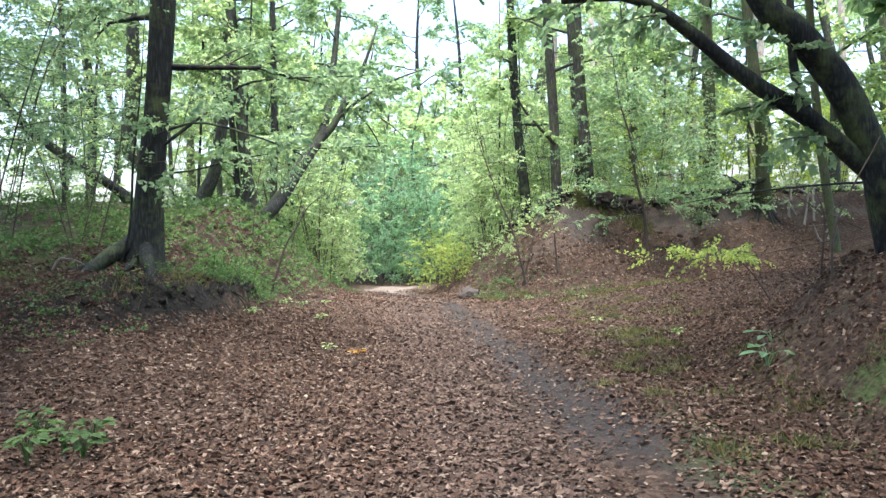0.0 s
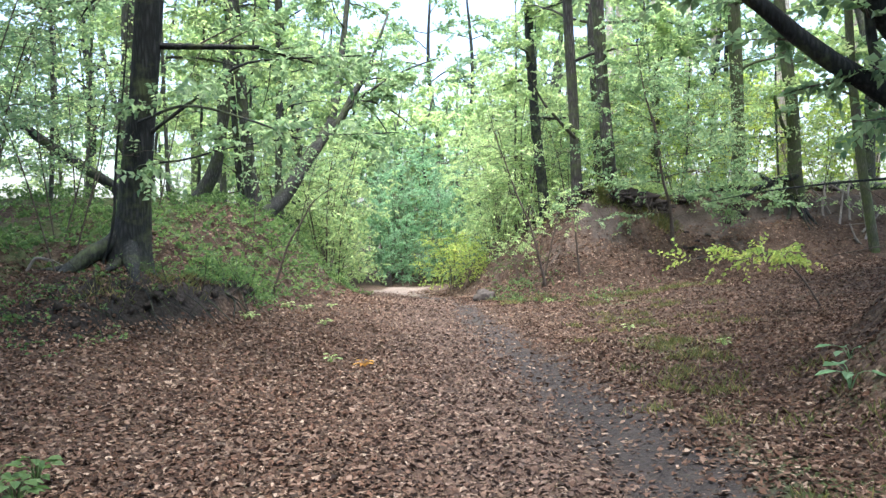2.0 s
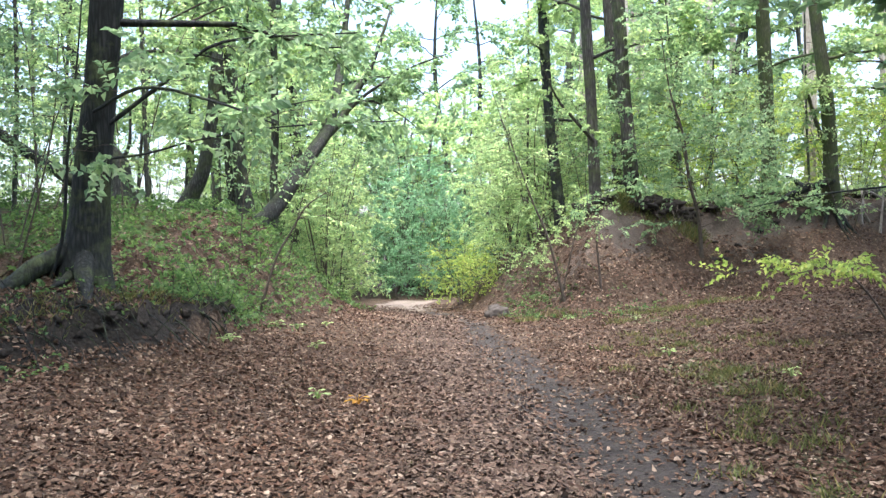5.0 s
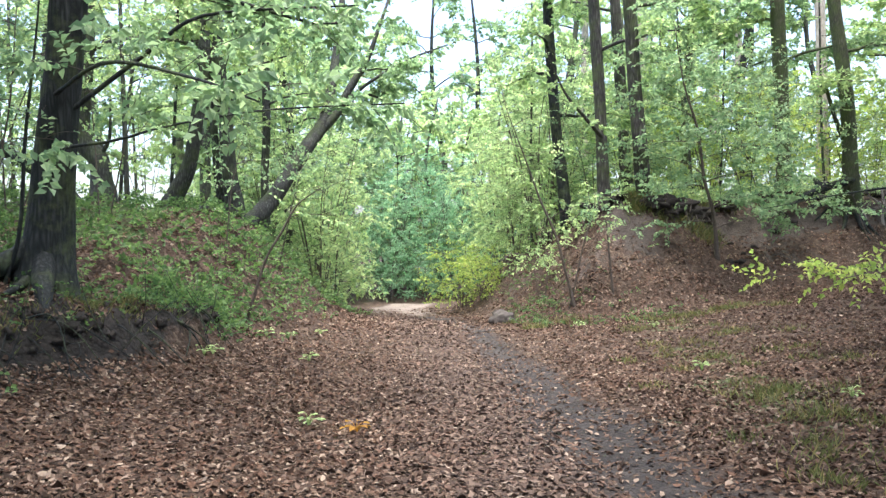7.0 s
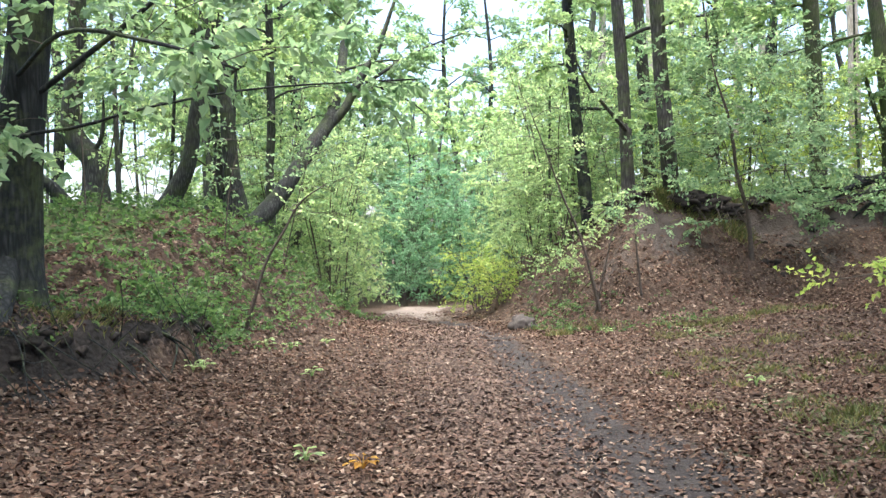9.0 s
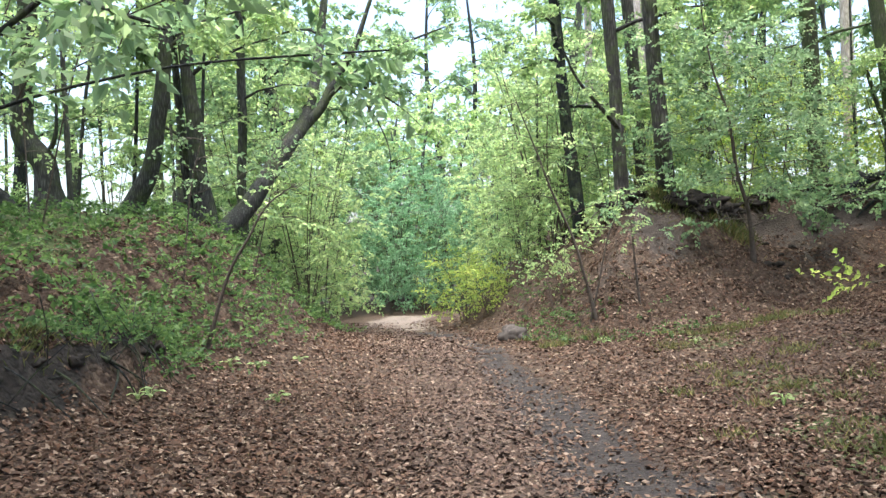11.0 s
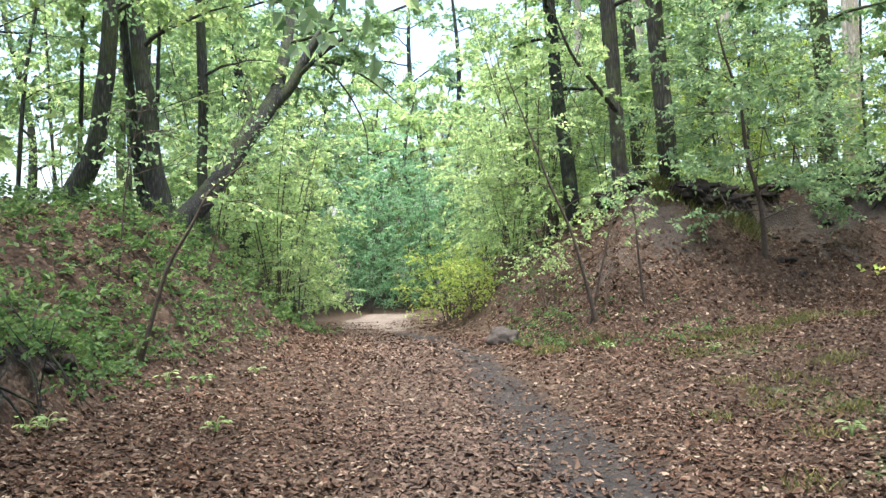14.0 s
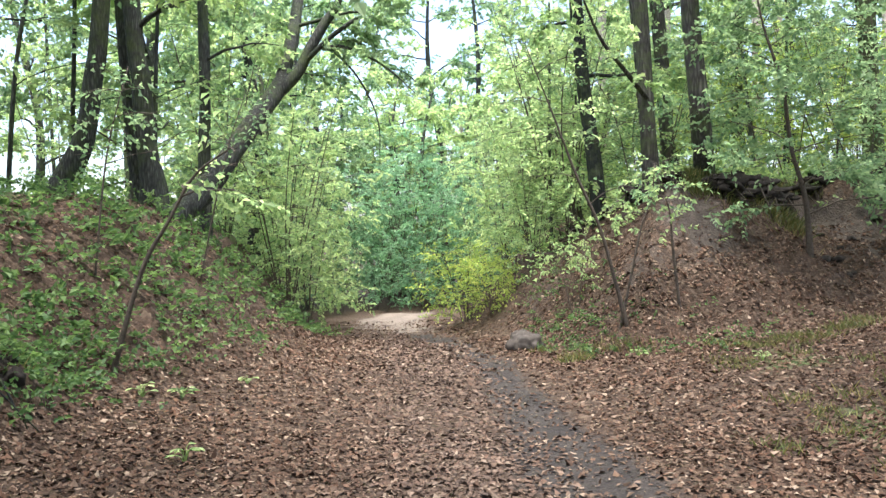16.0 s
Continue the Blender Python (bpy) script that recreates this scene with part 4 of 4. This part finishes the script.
def litter():
    rng = np.random.default_rng(77)
    x, y = [np.concatenate(c) for c in zip(scatter(rng, 210000, -6, 6.5, 3.8, 14), scatter(rng, 95000, -5, 8.5, 14, 22), scatter(rng, 26000, -5, 4, 22, 32), scatter(rng, 30000, -6, 6.5, -2.5, 3.8), scatter(rng, 40000, 0.6, 10.5, 17.5, 23.5), scatter(rng, 16000, -7.0, -2.8, 10.5, 20))]
    z, a, b, c = survey(x, y)
    keep = 1 - 0.82 * np.exp(-((x - trail(y) - 0.12) / np.interp(y, [8, 16], [0.5, 0.36])) ** 2)
    keep *= np.interp(a, [0.5, 0.9, 1.6, 2.2, 5], [1, 0.6, 0.75, 0.7, 0.35]) * np.interp(b, [1.4, 2.0, 2.7], [1, 0.75, 0.3]) * (1 - 0.8 * np.exp(-((x - 3.5) / 0.7) ** 2 - ((y - 20.95) / 0.7) ** 2)) * np.where(b > 0.3, 1.0, np.interp(y, [22, 27, 32], [1, 0.6, 0.25]))
    on = rng.uniform(0, 1, len(x)) < keep
    x, y = x[on], y[on]
    z, nrm = slope_normal(x, y)
    flat = nrm[:, 2] > rng.uniform(0.5, 0.8, len(x))
    x, y, z, nrm = x[flat], y[flat], z[flat], nrm[flat]
    n = len(x)
    spin = rng.uniform(0, 2 * np.pi, n)
    way = np.stack([np.cos(spin), np.sin(spin), rng.normal(0, 0.06, n)], 1)
    up = unit(nrm + rng.normal(0, 0.2, (n, 3)))
    way = way - up * (way * up).sum(1)[:, None]
    small = rng.uniform(0, 1, n) < 0.5
    L = np.where(small, rng.uniform(0.014, 0.032, n), rng.uniform(0.03, 0.068, n)) * np.interp(y, [14, 20], [1, 1.4])
    pos = np.stack([x, y, z + rng.uniform(0.004, 0.018, n)], 1) - unit(way) * L[:, None] * 0.5
    W = L * rng.uniform(0.35, 0.85, n)
    curl = rng.normal(0.05, 0.22, n)
    for sel, fine, where in ((y < 12, True, "dry brown fallen leaves lying over the path"), (y >= 12, False, "dry brown fallen leaves between the earth banks")):
        me = leaf_mesh("leaf_litter", pos[sel], way[sel], up[sel], L[sel], W[sel], LITTER, fine, curl[sel])
        worn = np.repeat(np.exp(-((x[sel] - trail(y[sel]) + 0.7) / 0.75) ** 2), 6 if fine else 4)
        me.attributes.new("worn", "FLOAT", "POINT").data.foreach_set("value", worn.astype(np.float32))
        tagged(new("leaf_litter", me), where, "fallen leaves", kind="stuff")


litter()

# ---- small plants ----
def low_plants(name, label, category, spots, mat, seed, size, tall):
    """Leafy ground cover: spots are (x, y, spread across, along, number of plants)."""
    rng = np.random.default_rng(seed)
    fol = Foliage(rng)
    for x, y, sx, sy, n in spots:
        px, py = x + rng.normal(0, sx, n), y + rng.normal(0, sy, n)
        pz = survey(px, py)[0]
        az = rng.uniform(0, 6.283, n)
        way = np.stack([np.cos(az), np.sin(az), rng.uniform(0.1, 0.9, n)], 1)
        fol.twigs(np.stack([px, py, pz + rng.uniform(0.0, tall, n)], 1), way, rng.uniform(0.12, 0.35, n), 7)
    tagged(new(name, fol.mesh(name, mat, size)), label, category, kind="stuff")


low_plants("bramble", "low green bramble leaves covering the bank", "undergrowth",
           [(-4.8, 15.5, 0.5, 1.3, 139), (-3.8, 16.4, 0.3, 0.9, 99), (-5.6, 13.0, 0.7, 1.2, 139), (-3.6, 18.6, 0.35, 1.4, 110), (-6.6, 10.6, 0.6, 0.8, 52), (-3.6, 22.0, 0.5, 1.5, 174), (-3.9, 13.4, 0.3, 0.7, 46), (-3.5, 14.8, 0.25, 0.7, 46), (-3.6, 12.9, 0.2, 0.5, 23), (-3.1, 16.0, 0.2, 1.0, 46), (-5.2, 18.5, 0.9, 1.5, 174), (-7.4, 15.6, 1.2, 1.2, 174), (-9.5, 16.5, 1.5, 1.0, 151), (-6.2, 13.8, 0.8, 0.8, 93)], LEAF_SHADE, 301, 0.078, 0.2)
low_plants("ground_ivy", "dark green ground ivy on the shaded bank", "undergrowth",
           [(-4.6, 10.0, 0.4, 0.4, 50), (-3.55, 12.3, 0.12, 0.4, 60), (-3.5, 13.3, 0.14, 0.5, 80), (-3.45, 14.2, 0.15, 0.4, 80), (-3.3, 12.9, 0.12, 0.3, 70), (-3.15, 13.4, 0.14, 0.3, 70), (-4.0, 11.4, 0.2, 0.6, 60), (-3.7, 14.6, 0.35, 0.8, 160), (-3.2, 17.0, 0.3, 1.2, 160), (-5.2, 9.0, 0.6, 0.4, 60), (2.6, 18.5, 0.9, 0.4, 70), (1.4, 19.6, 0.3, 0.7, 110), (1.5, 22, 0.4, 1.2, 160)], LEAF_SHADE, 302, 0.05, 0.06)
low_plants("blueberry_scrub", "bright green scrub on top of the plateau", "undergrowth",
           [(6.0, 24.2, 1.6, 0.6, 420), (9.5, 25.0, 1.4, 0.7, 420), (4.6, 24.2, 0.8, 0.6, 200), (12.5, 25.5, 1.6, 1.0, 300), (3.0, 23.2, 0.5, 0.8, 200)], LEAF_LIGHT, 303, 0.08, 0.3)


def tuft(name, label, x, y, blades, height, seed):
    rng = np.random.default_rng(seed)
    px, py = rng.normal(0, 0.1, blades), rng.normal(0, 0.1, blades)
    pos = np.stack([px, py, survey(px + x, py + y)[0] - ground_z(x, y) - 0.01], 1)
    az = rng.uniform(0, 6.283, blades)
    way = np.stack([np.cos(az) * 0.6, np.sin(az) * 0.6, rng.uniform(0.3, 1.2, blades)], 1)
    L = height * rng.uniform(0.5, 1.1, blades)
    ob = new(name, leaf_mesh(name, pos, way, rng.normal(0, 1, (blades, 3)), L, np.full(blades, 0.008), GRASS))
    ob.location = on_ground(x, y)
    tagged(ob, label, "grass", "grass tufts beside the path", "stuff")


rng = np.random.default_rng(8)
for k in range(70):
    y = rng.uniform(5, 18.5)
    tuft("grass_tuft", "sparse tuft of thin dry green grass", float(1.9 + 0.13 * (y - 5) + rng.normal(0, 0.55)), float(y), 46, 0.13, 400 + k)
for k in range(22):
    tuft("grass_tuft", "green grass tuft at the foot of the bank", float(rng.uniform(0.4, 5.5)), float(18.3 + rng.uniform(-0.7, 0.7)), 44, 0.16, 480 + k)


def herb(name, label, x, y, leaves, length, height, mat, seed):
    """A small plant: leaf blades on stalks."""
    rng = np.random.default_rng(seed)
    ob = thing(name, on_ground(x, y), label, "plant")
    st = Tubes()
    az = np.arange(leaves) * 2.4 + rng.uniform(0, 1, leaves)
    d = np.stack([np.cos(az), np.sin(az), np.zeros(leaves)], 1)
    tips = d * rng.uniform(0.4, 1.0, (leaves, 1)) * length + np.array([0, 0, 1.0]) * rng.uniform(0.4, 1.0, (leaves, 1)) * height
    for t in tips:
        st.sweep(smooth_line([(0, 0, -0.02), (*(t[:2] * 0.4), t[2] * 0.8), t], 5), [0.004, 0.002], 4)
    tagged(part("stalk", st.mesh("stalk", mat), ob), kind="stuff")
    L = length * rng.uniform(0.6, 1.0, leaves)
    for t, w, l in zip(tips, d, L):
        up = np.array([[rng.normal(0, 0.2), rng.normal(0, 0.2), 1.0]])
        part("leaf", leaf_mesh("leaf", t[None], (w + np.array([0, 0, -0.1]))[None], up, np.array([l]), np.array([l * 0.62]), mat, True, 0.12), ob)
    return ob


herb("broadleaf_plant", "broad green leaves of a plant beside the slope", 3.02, 7.43, 7, 0.2, 0.2, LEAF_DARK, 501)
herb("broadleaf_plant", "broad green leaves of a plant beside the slope", 3.25, 7.9, 5, 0.16, 0.15, LEAF_DARK, 502)
for k, (x, y) in enumerate(((-2.65, 5.5), (-2.9, 5.7), (-2.45, 5.35), (-2.75, 5.2), (-3.1, 6.0), (-2.55, 5.75))):
    herb("nettle_plant", "low dark green herb among the fallen leaves", x, y, 18, 0.1, 0.2, LEAF_SHADE, 510 + k)
for k, (x, y) in enumerate(((-1.45, 9.85), (-2.31, 15.55), (-2.0, 12.9), (-2.6, 14.6), (-3.0, 12.2), (-2.95, 12.35), (-2.85, 14.4), (2.4, 12.5), (3.1, 10.6), (1.9, 18.0), (2.9, 16.6))):
    herb("seedling", "small green seedling among the fallen leaves", x, y, 9, 0.075, 0.11, LEAF_LIGHT, 520 + k)
herb("yellow_seedling", "small seedling with yellow autumn leaves", -1.08, 9.86, 9, 0.09, 0.08, mat_leaf("autumn_leaf", [(0.0, (0.28, 0.13, 0.03)), (1.0, (0.4, 0.25, 0.05))]), 530)


# ---- stone, roots, dead wood ----
def lump(name, label, category, place, size, mat, seed, rough=0.25, n=20):
    """A rounded, knobbly body."""
    rng = np.random.default_rng(seed)
    off = rng.uniform(0, 50)
    a, b = np.meshgrid(np.linspace(0, 2 * np.pi, n, endpoint=False), np.linspace(0.04, np.pi - 0.04, n // 2))
    d = np.stack([np.cos(a) * np.sin(b), np.sin(a) * np.sin(b), np.cos(b)], -1)
    r = np.array([1 + rough * (noise.noise(Vector(p) * 1.7 + Vector((off, 0, 0))) + 0.6 * noise.noise(Vector(p) * 4.1 + Vector((0, off, 0))) + 0.4 * noise.noise(Vector(p) * 9.3 + Vector((off, off, 0)))) for p in d.reshape(-1, 3)])
    v = d.reshape(-1, 3) * r[:, None] * np.array(size)
    k = n // 2
    i = np.arange(k - 1)[:, None] * n
    j = np.arange(n)[None, :]
    quad = np.stack([i + j, i + n + j, i + n + (j + 1) % n, i + (j + 1) % n], -1).reshape(-1, 4)
    loops, sizes = np.concatenate([quad.ravel(), np.arange(n), np.arange(n)[::-1] + (k - 1) * n]), np.concatenate([np.full(len(quad), 4), [n, n]])
    ob = new(name, mesh_of(name, v, loops, sizes, mat, True))
    ob.location = place
    return tagged(ob, label, category)


gx, gy, gz = on_ground(0.62, 19.5)
lump("boulder", "rounded grey boulder at the edge of the path", "stone", (gx, gy, gz + 0.05), (0.25, 0.22, 0.19), STONE, 3, 0.3, 40)


def overhang(x, y, z, sx, sy, sz, seed, roots=9):
    """A turf edge hanging over the eroded bank, with its roots."""
    rng = np.random.default_rng(seed)
    ob = lump("turf_overhang", "dark overhanging turf edge with bare roots", "earth bank", (x, y, z), (sx, sy, sz), PEAT, seed, 0.8, 34)
    for k in range(roots):
        a = np.array([rng.uniform(-sx, sx) * 0.9, -sy * 0.7, rng.uniform(-0.2, 0.3) * sz])
        b = a + np.array([rng.normal(0, 0.15), -rng.uniform(0.05, 0.2), -rng.uniform(0.15, 0.45)])
        c = b + np.array([rng.normal(0, 0.2), -rng.uniform(0.0, 0.15), -rng.uniform(0.0, 0.3)])
        part("root", Tubes().sweep(smooth_line([a, b, c], 8), [0.016, 0.01, 0.004], 5).mesh("root", TWIG), ob)
    return ob


rng = np.random.default_rng(12)
LIP = ((4.2, 21.7), (4.45, 21.8), (4.75, 21.75), (4.95, 21.9), (5.2, 22.0), (2.55, 24.4), (2.8, 23.2), (3.1, 22.2), (3.5, 21.7), (4.0, 21.5), (4.5, 21.55), (5.0, 21.75), (5.5, 22.3), (6.1, 22.8), (6.7, 23.1), (7.3, 23.3), (7.9, 23.5), (8.5, 23.7), (9.1, 23.8), (9.8, 24.0), (10.6, 24.1))
for k, (x, y) in enumerate(LIP):
    big = 1.2 if 3.7 < x < 5.3 else 1.0
    sx, sy, sz = rng.uniform(0.26, 0.42) * big, rng.uniform(0.2, 0.3), rng.uniform(0.09, 0.14) * big ** 1.8
    y += 0.25
    overhang(x, y, ground_z(x, y) + 0.01, sx, sy, sz, 600 + k, 8)


def stick(name, label, pts, radii, mat, seed, spurs=3, category="branch", group=""):
    rng = np.random.default_rng(seed)
    pts = np.asarray(pts, float)
    ob = thing(name, pts[0], label, category, group)
    line = smooth_line(pts - pts[0], 14)
    part("bough", Tubes().sweep(line, radii, 7, 0.06, seed).mesh("bough", mat), ob)
    for k in range(spurs):
        p = line[int(rng.integers(4, 12))]
        q = p + rng.normal(0, 0.25, 3) + np.array([0, 0, 0.1])
        part("spur", Tubes().sweep(smooth_line([p, (p + q) / 2 + rng.normal(0, 0.04, 3), q], 6), [radii[-1] * 1.2, 0.004], 5).mesh("spur", mat), ob)
    return ob



def bare_root(pts, radii, seed):
    stick("bare_root", "dark bare root hanging out of the eroded bank", pts, radii, BARK_DARK, seed, 2, "root", "roots in the bank")


def cut_x(y, depth):
    """Where the left bank is entered by this depth."""
    xs = np.arange(-7.0, -1.5, 0.02)
    a = survey(xs, np.full_like(xs, y))[1]
    return float(xs[np.argmin(np.abs(a - depth))])


for k in range(18):
    y = float(rng.uniform(9.6, 13.3))
    top, mid, low = cut_x(y, rng.uniform(0.7, 1.1)), cut_x(y, 0.5), cut_x(y, rng.uniform(0.15, 0.35))
    a, b, c = on_ground(top, y, 0.02), on_ground(mid, y + rng.normal(0, 0.08)), on_ground(low, y + rng.normal(0, 0.22))
    r = float(rng.uniform(0.007, 0.02))
    bare_root([a, (b[0] + 0.03, b[1], b[2] + 0.03), c], [r, r * 0.7, 0.004], 800 + k)
for k in range(44):
    y = float(rng.uniform(9.6, 13.3))
    x = cut_x(y, float(rng.uniform(0.48, 0.78)))
    r = float(rng.uniform(0.03, 0.075))
    lump("earth_clod", "dark clod of earth in the undercut bank", "earth", (x, y, ground_z(x, y) - r * 0.15), (r * 0.8, r * 1.4, r * 0.8), PEAT, 1000 + k, 0.8, 16)
for k in range(26):
    y = float(rng.uniform(9.8, 13.8))
    x = cut_x(y, float(rng.uniform(0.62, 0.85)))
    tuft("lip_tuft", "dark grass and rootlets hanging over the undercut", x, y, 40, 0.13, 1060 + k)
for k, (dx, dy) in enumerate(((-1.1, -0.35), (0.35, -0.7), (-0.75, -0.8))):
    q = [on_ground(-4.24 + dx * f, 11.3 + dy * f) for f in (0.45, 0.75, 1.1)]
    stick("surface_root", "thick dark buttress root running down from the trunk", [(-4.2 + dx * 0.02, 11.3 + dy * 0.02, 1.8), (-4.22 + dx * 0.16, 11.3 + dy * 0.16, 1.45), (q[0][0], q[0][1], q[0][2] + 0.1), (q[1][0], q[1][1], q[1][2] + 0.02), (q[2][0], q[2][1], q[2][2] - 0.06)], [0.05, 0.1, 0.11, 0.08, 0.04], BARK_DARK, 848 + k, 0, "root", "roots of the large tree")
for k in range(7):
    az = rng.uniform(-2.9, 0.6)
    l = rng.uniform(0.4, 0.75)
    q = [on_ground(-4.24 + math.cos(az) * l * f, 11.3 + math.sin(az) * l * f, 0.02) for f in (0.15, 0.5, 1.0)]
    stick("surface_root", "thick dark root spreading from the tree base", [(q[0][0], q[0][1], q[0][2] + 0.22), (q[1][0], q[1][1], q[1][2] + 0.05), q[2]], [0.08, 0.045, 0.02], BARK_DARK, 840 + k, 0, "root", "roots of the large tree")


rng = np.random.default_rng(9)
for k in range(16):
    x, y = rng.uniform(8.6, 11.2), rng.uniform(21.9, 23.6)
    z = ground_z(x, y)
    dx, dy = rng.uniform(-0.9, 0.9), rng.uniform(0.1, 0.9)
    far = on_ground(x + dx, y + dy)
    stick("dead_branch", "bleached dead branch in a pile on the slope", [(x, y, z), (x + dx * 0.5, y + dy * 0.5, (z + far[2]) / 2 + rng.uniform(0.1, 0.35)), (x + dx, y + dy, far[2] + rng.uniform(0.05, 0.5))], [0.035, 0.028, 0.015], DEADWOOD, 700 + k, 2, "branch", "pile of dead branches")
a, b = on_ground(9.6, 24.4), on_ground(13, 24.9)
stick("fallen_log", "fallen grey log lying on the plateau edge", [(a[0], a[1], a[2] + 0.1), (11.2, 24.6, (a[2] + b[2]) / 2 + 0.14), (b[0], b[1], b[2] + 0.1)], [0.15, 0.14, 0.12], BARK_GREY, 720, 2, "log")
stick("fallen_log", "short dark mossy log against the tree roots", [on_ground(7.4, 22.9, 0.02), (8.1, 22.85, 2.48), (8.75, 22.8, 2.72), (9.25, 22.9, 2.85)], [0.07, 0.09, 0.1], BARK_DARK, 722, 3, "log")
for k in range(9):
    az = rng.uniform(2.4, 5.6)
    q = [on_ground(9.3 + math.cos(az) * f, 23.2 + math.sin(az) * f) for f in (0.2, 0.55, 1.0)]
    stick("surface_root", "dark root gripping the edge of the bank", [(q[0][0], q[0][1], q[0][2] + 0.18), (q[1][0], q[1][1], q[1][2] + 0.05), (q[2][0], q[2][1], q[2][2] - 0.02)], [0.07, 0.045, 0.015], BARK_DARK, 860 + k, 1, "root", "roots on the bank edge")
a = on_ground(-5.35, 10.9)
stick("broken_stick", "short pale broken stick on the bank", [a, (a[0] + 0.12, a[1], a[2] + 0.16), (a[0] + 0.32, a[1], a[2] + 0.12)], [0.02, 0.018, 0.012], DEADWOOD, 721, 1)
for k, (x, y, dx, dy) in enumerate(((3.9, 8.0, 0.25, 0.1), (4.4, 9.3, -0.3, 0.1))):
    a, b = on_ground(x, y), on_ground(x + dx, y + dy)
    stick("dead_sapling", "thin bare dead sapling leaning on the slope", [a, (a[0] + 0.05, a[1], a[2] + 0.7), (b[0] + 0.3, b[1], b[2] + 1.4)], [0.016, 0.012, 0.006], TWIG, 730 + k, 2)

# shaggy grass along the plateau edge
rng = np.random.default_rng(14)
for k in range(24):
    x = float(rng.uniform(2.6, 10.5))
    y = float(np.interp(x, [2.6, 3.5, 4.5, 5.5, 7, 10.5], [24, 22, 21.9, 22.6, 23.6, 24.4]) + rng.normal(0, 0.12))
    tuft("edge_tuft", "dark shaggy grass tuft hanging over the bank edge", x, y, 60, 0.24, 900 + k)

for k in range(26):
    x, y = float(rng.uniform(3.7, 5.6)), float(rng.uniform(21.3, 22.1))
    tuft("edge_tuft", "dark shaggy grass tuft hanging over the bank edge", x, y, 60, 0.26, 1200 + k)
for k in range(9):
    x = float(rng.uniform(5.6, 10.5))
    y = float(np.interp(x, [2.6, 3.5, 4.5, 5.5, 7, 10.5], [23.4, 21.2, 21.2, 21.8, 22.8, 23.4]) - rng.uniform(0.0, 1.1))
    s = float(rng.uniform(0.04, 0.09))
    lump("earth_clod", "dark clod of earth fallen on the slope", "earth", (x, y, ground_z(x, y) + s * 0.2), (s * 1.3, s, s * 0.7), PEAT, 950 + k, 0.7, 14)

fol = Foliage(np.random.default_rng(41))
n = 26
fol.twigs(np.tile((-2.53, 11.29, 2.99), (n, 1)) + fol.rng.normal(0, 0.04, (n, 3)), fol.rng.normal(0, 1, (n, 3)) - np.array([0, 0, 0.8]), np.full(n, 0.12), 4)
tagged(new("withered_leaf_clump", fol.mesh("withered_leaf_clump", LEAF_SHADE, 0.07)), "dark clump of withered leaves hanging on a bough", "leaf clump")
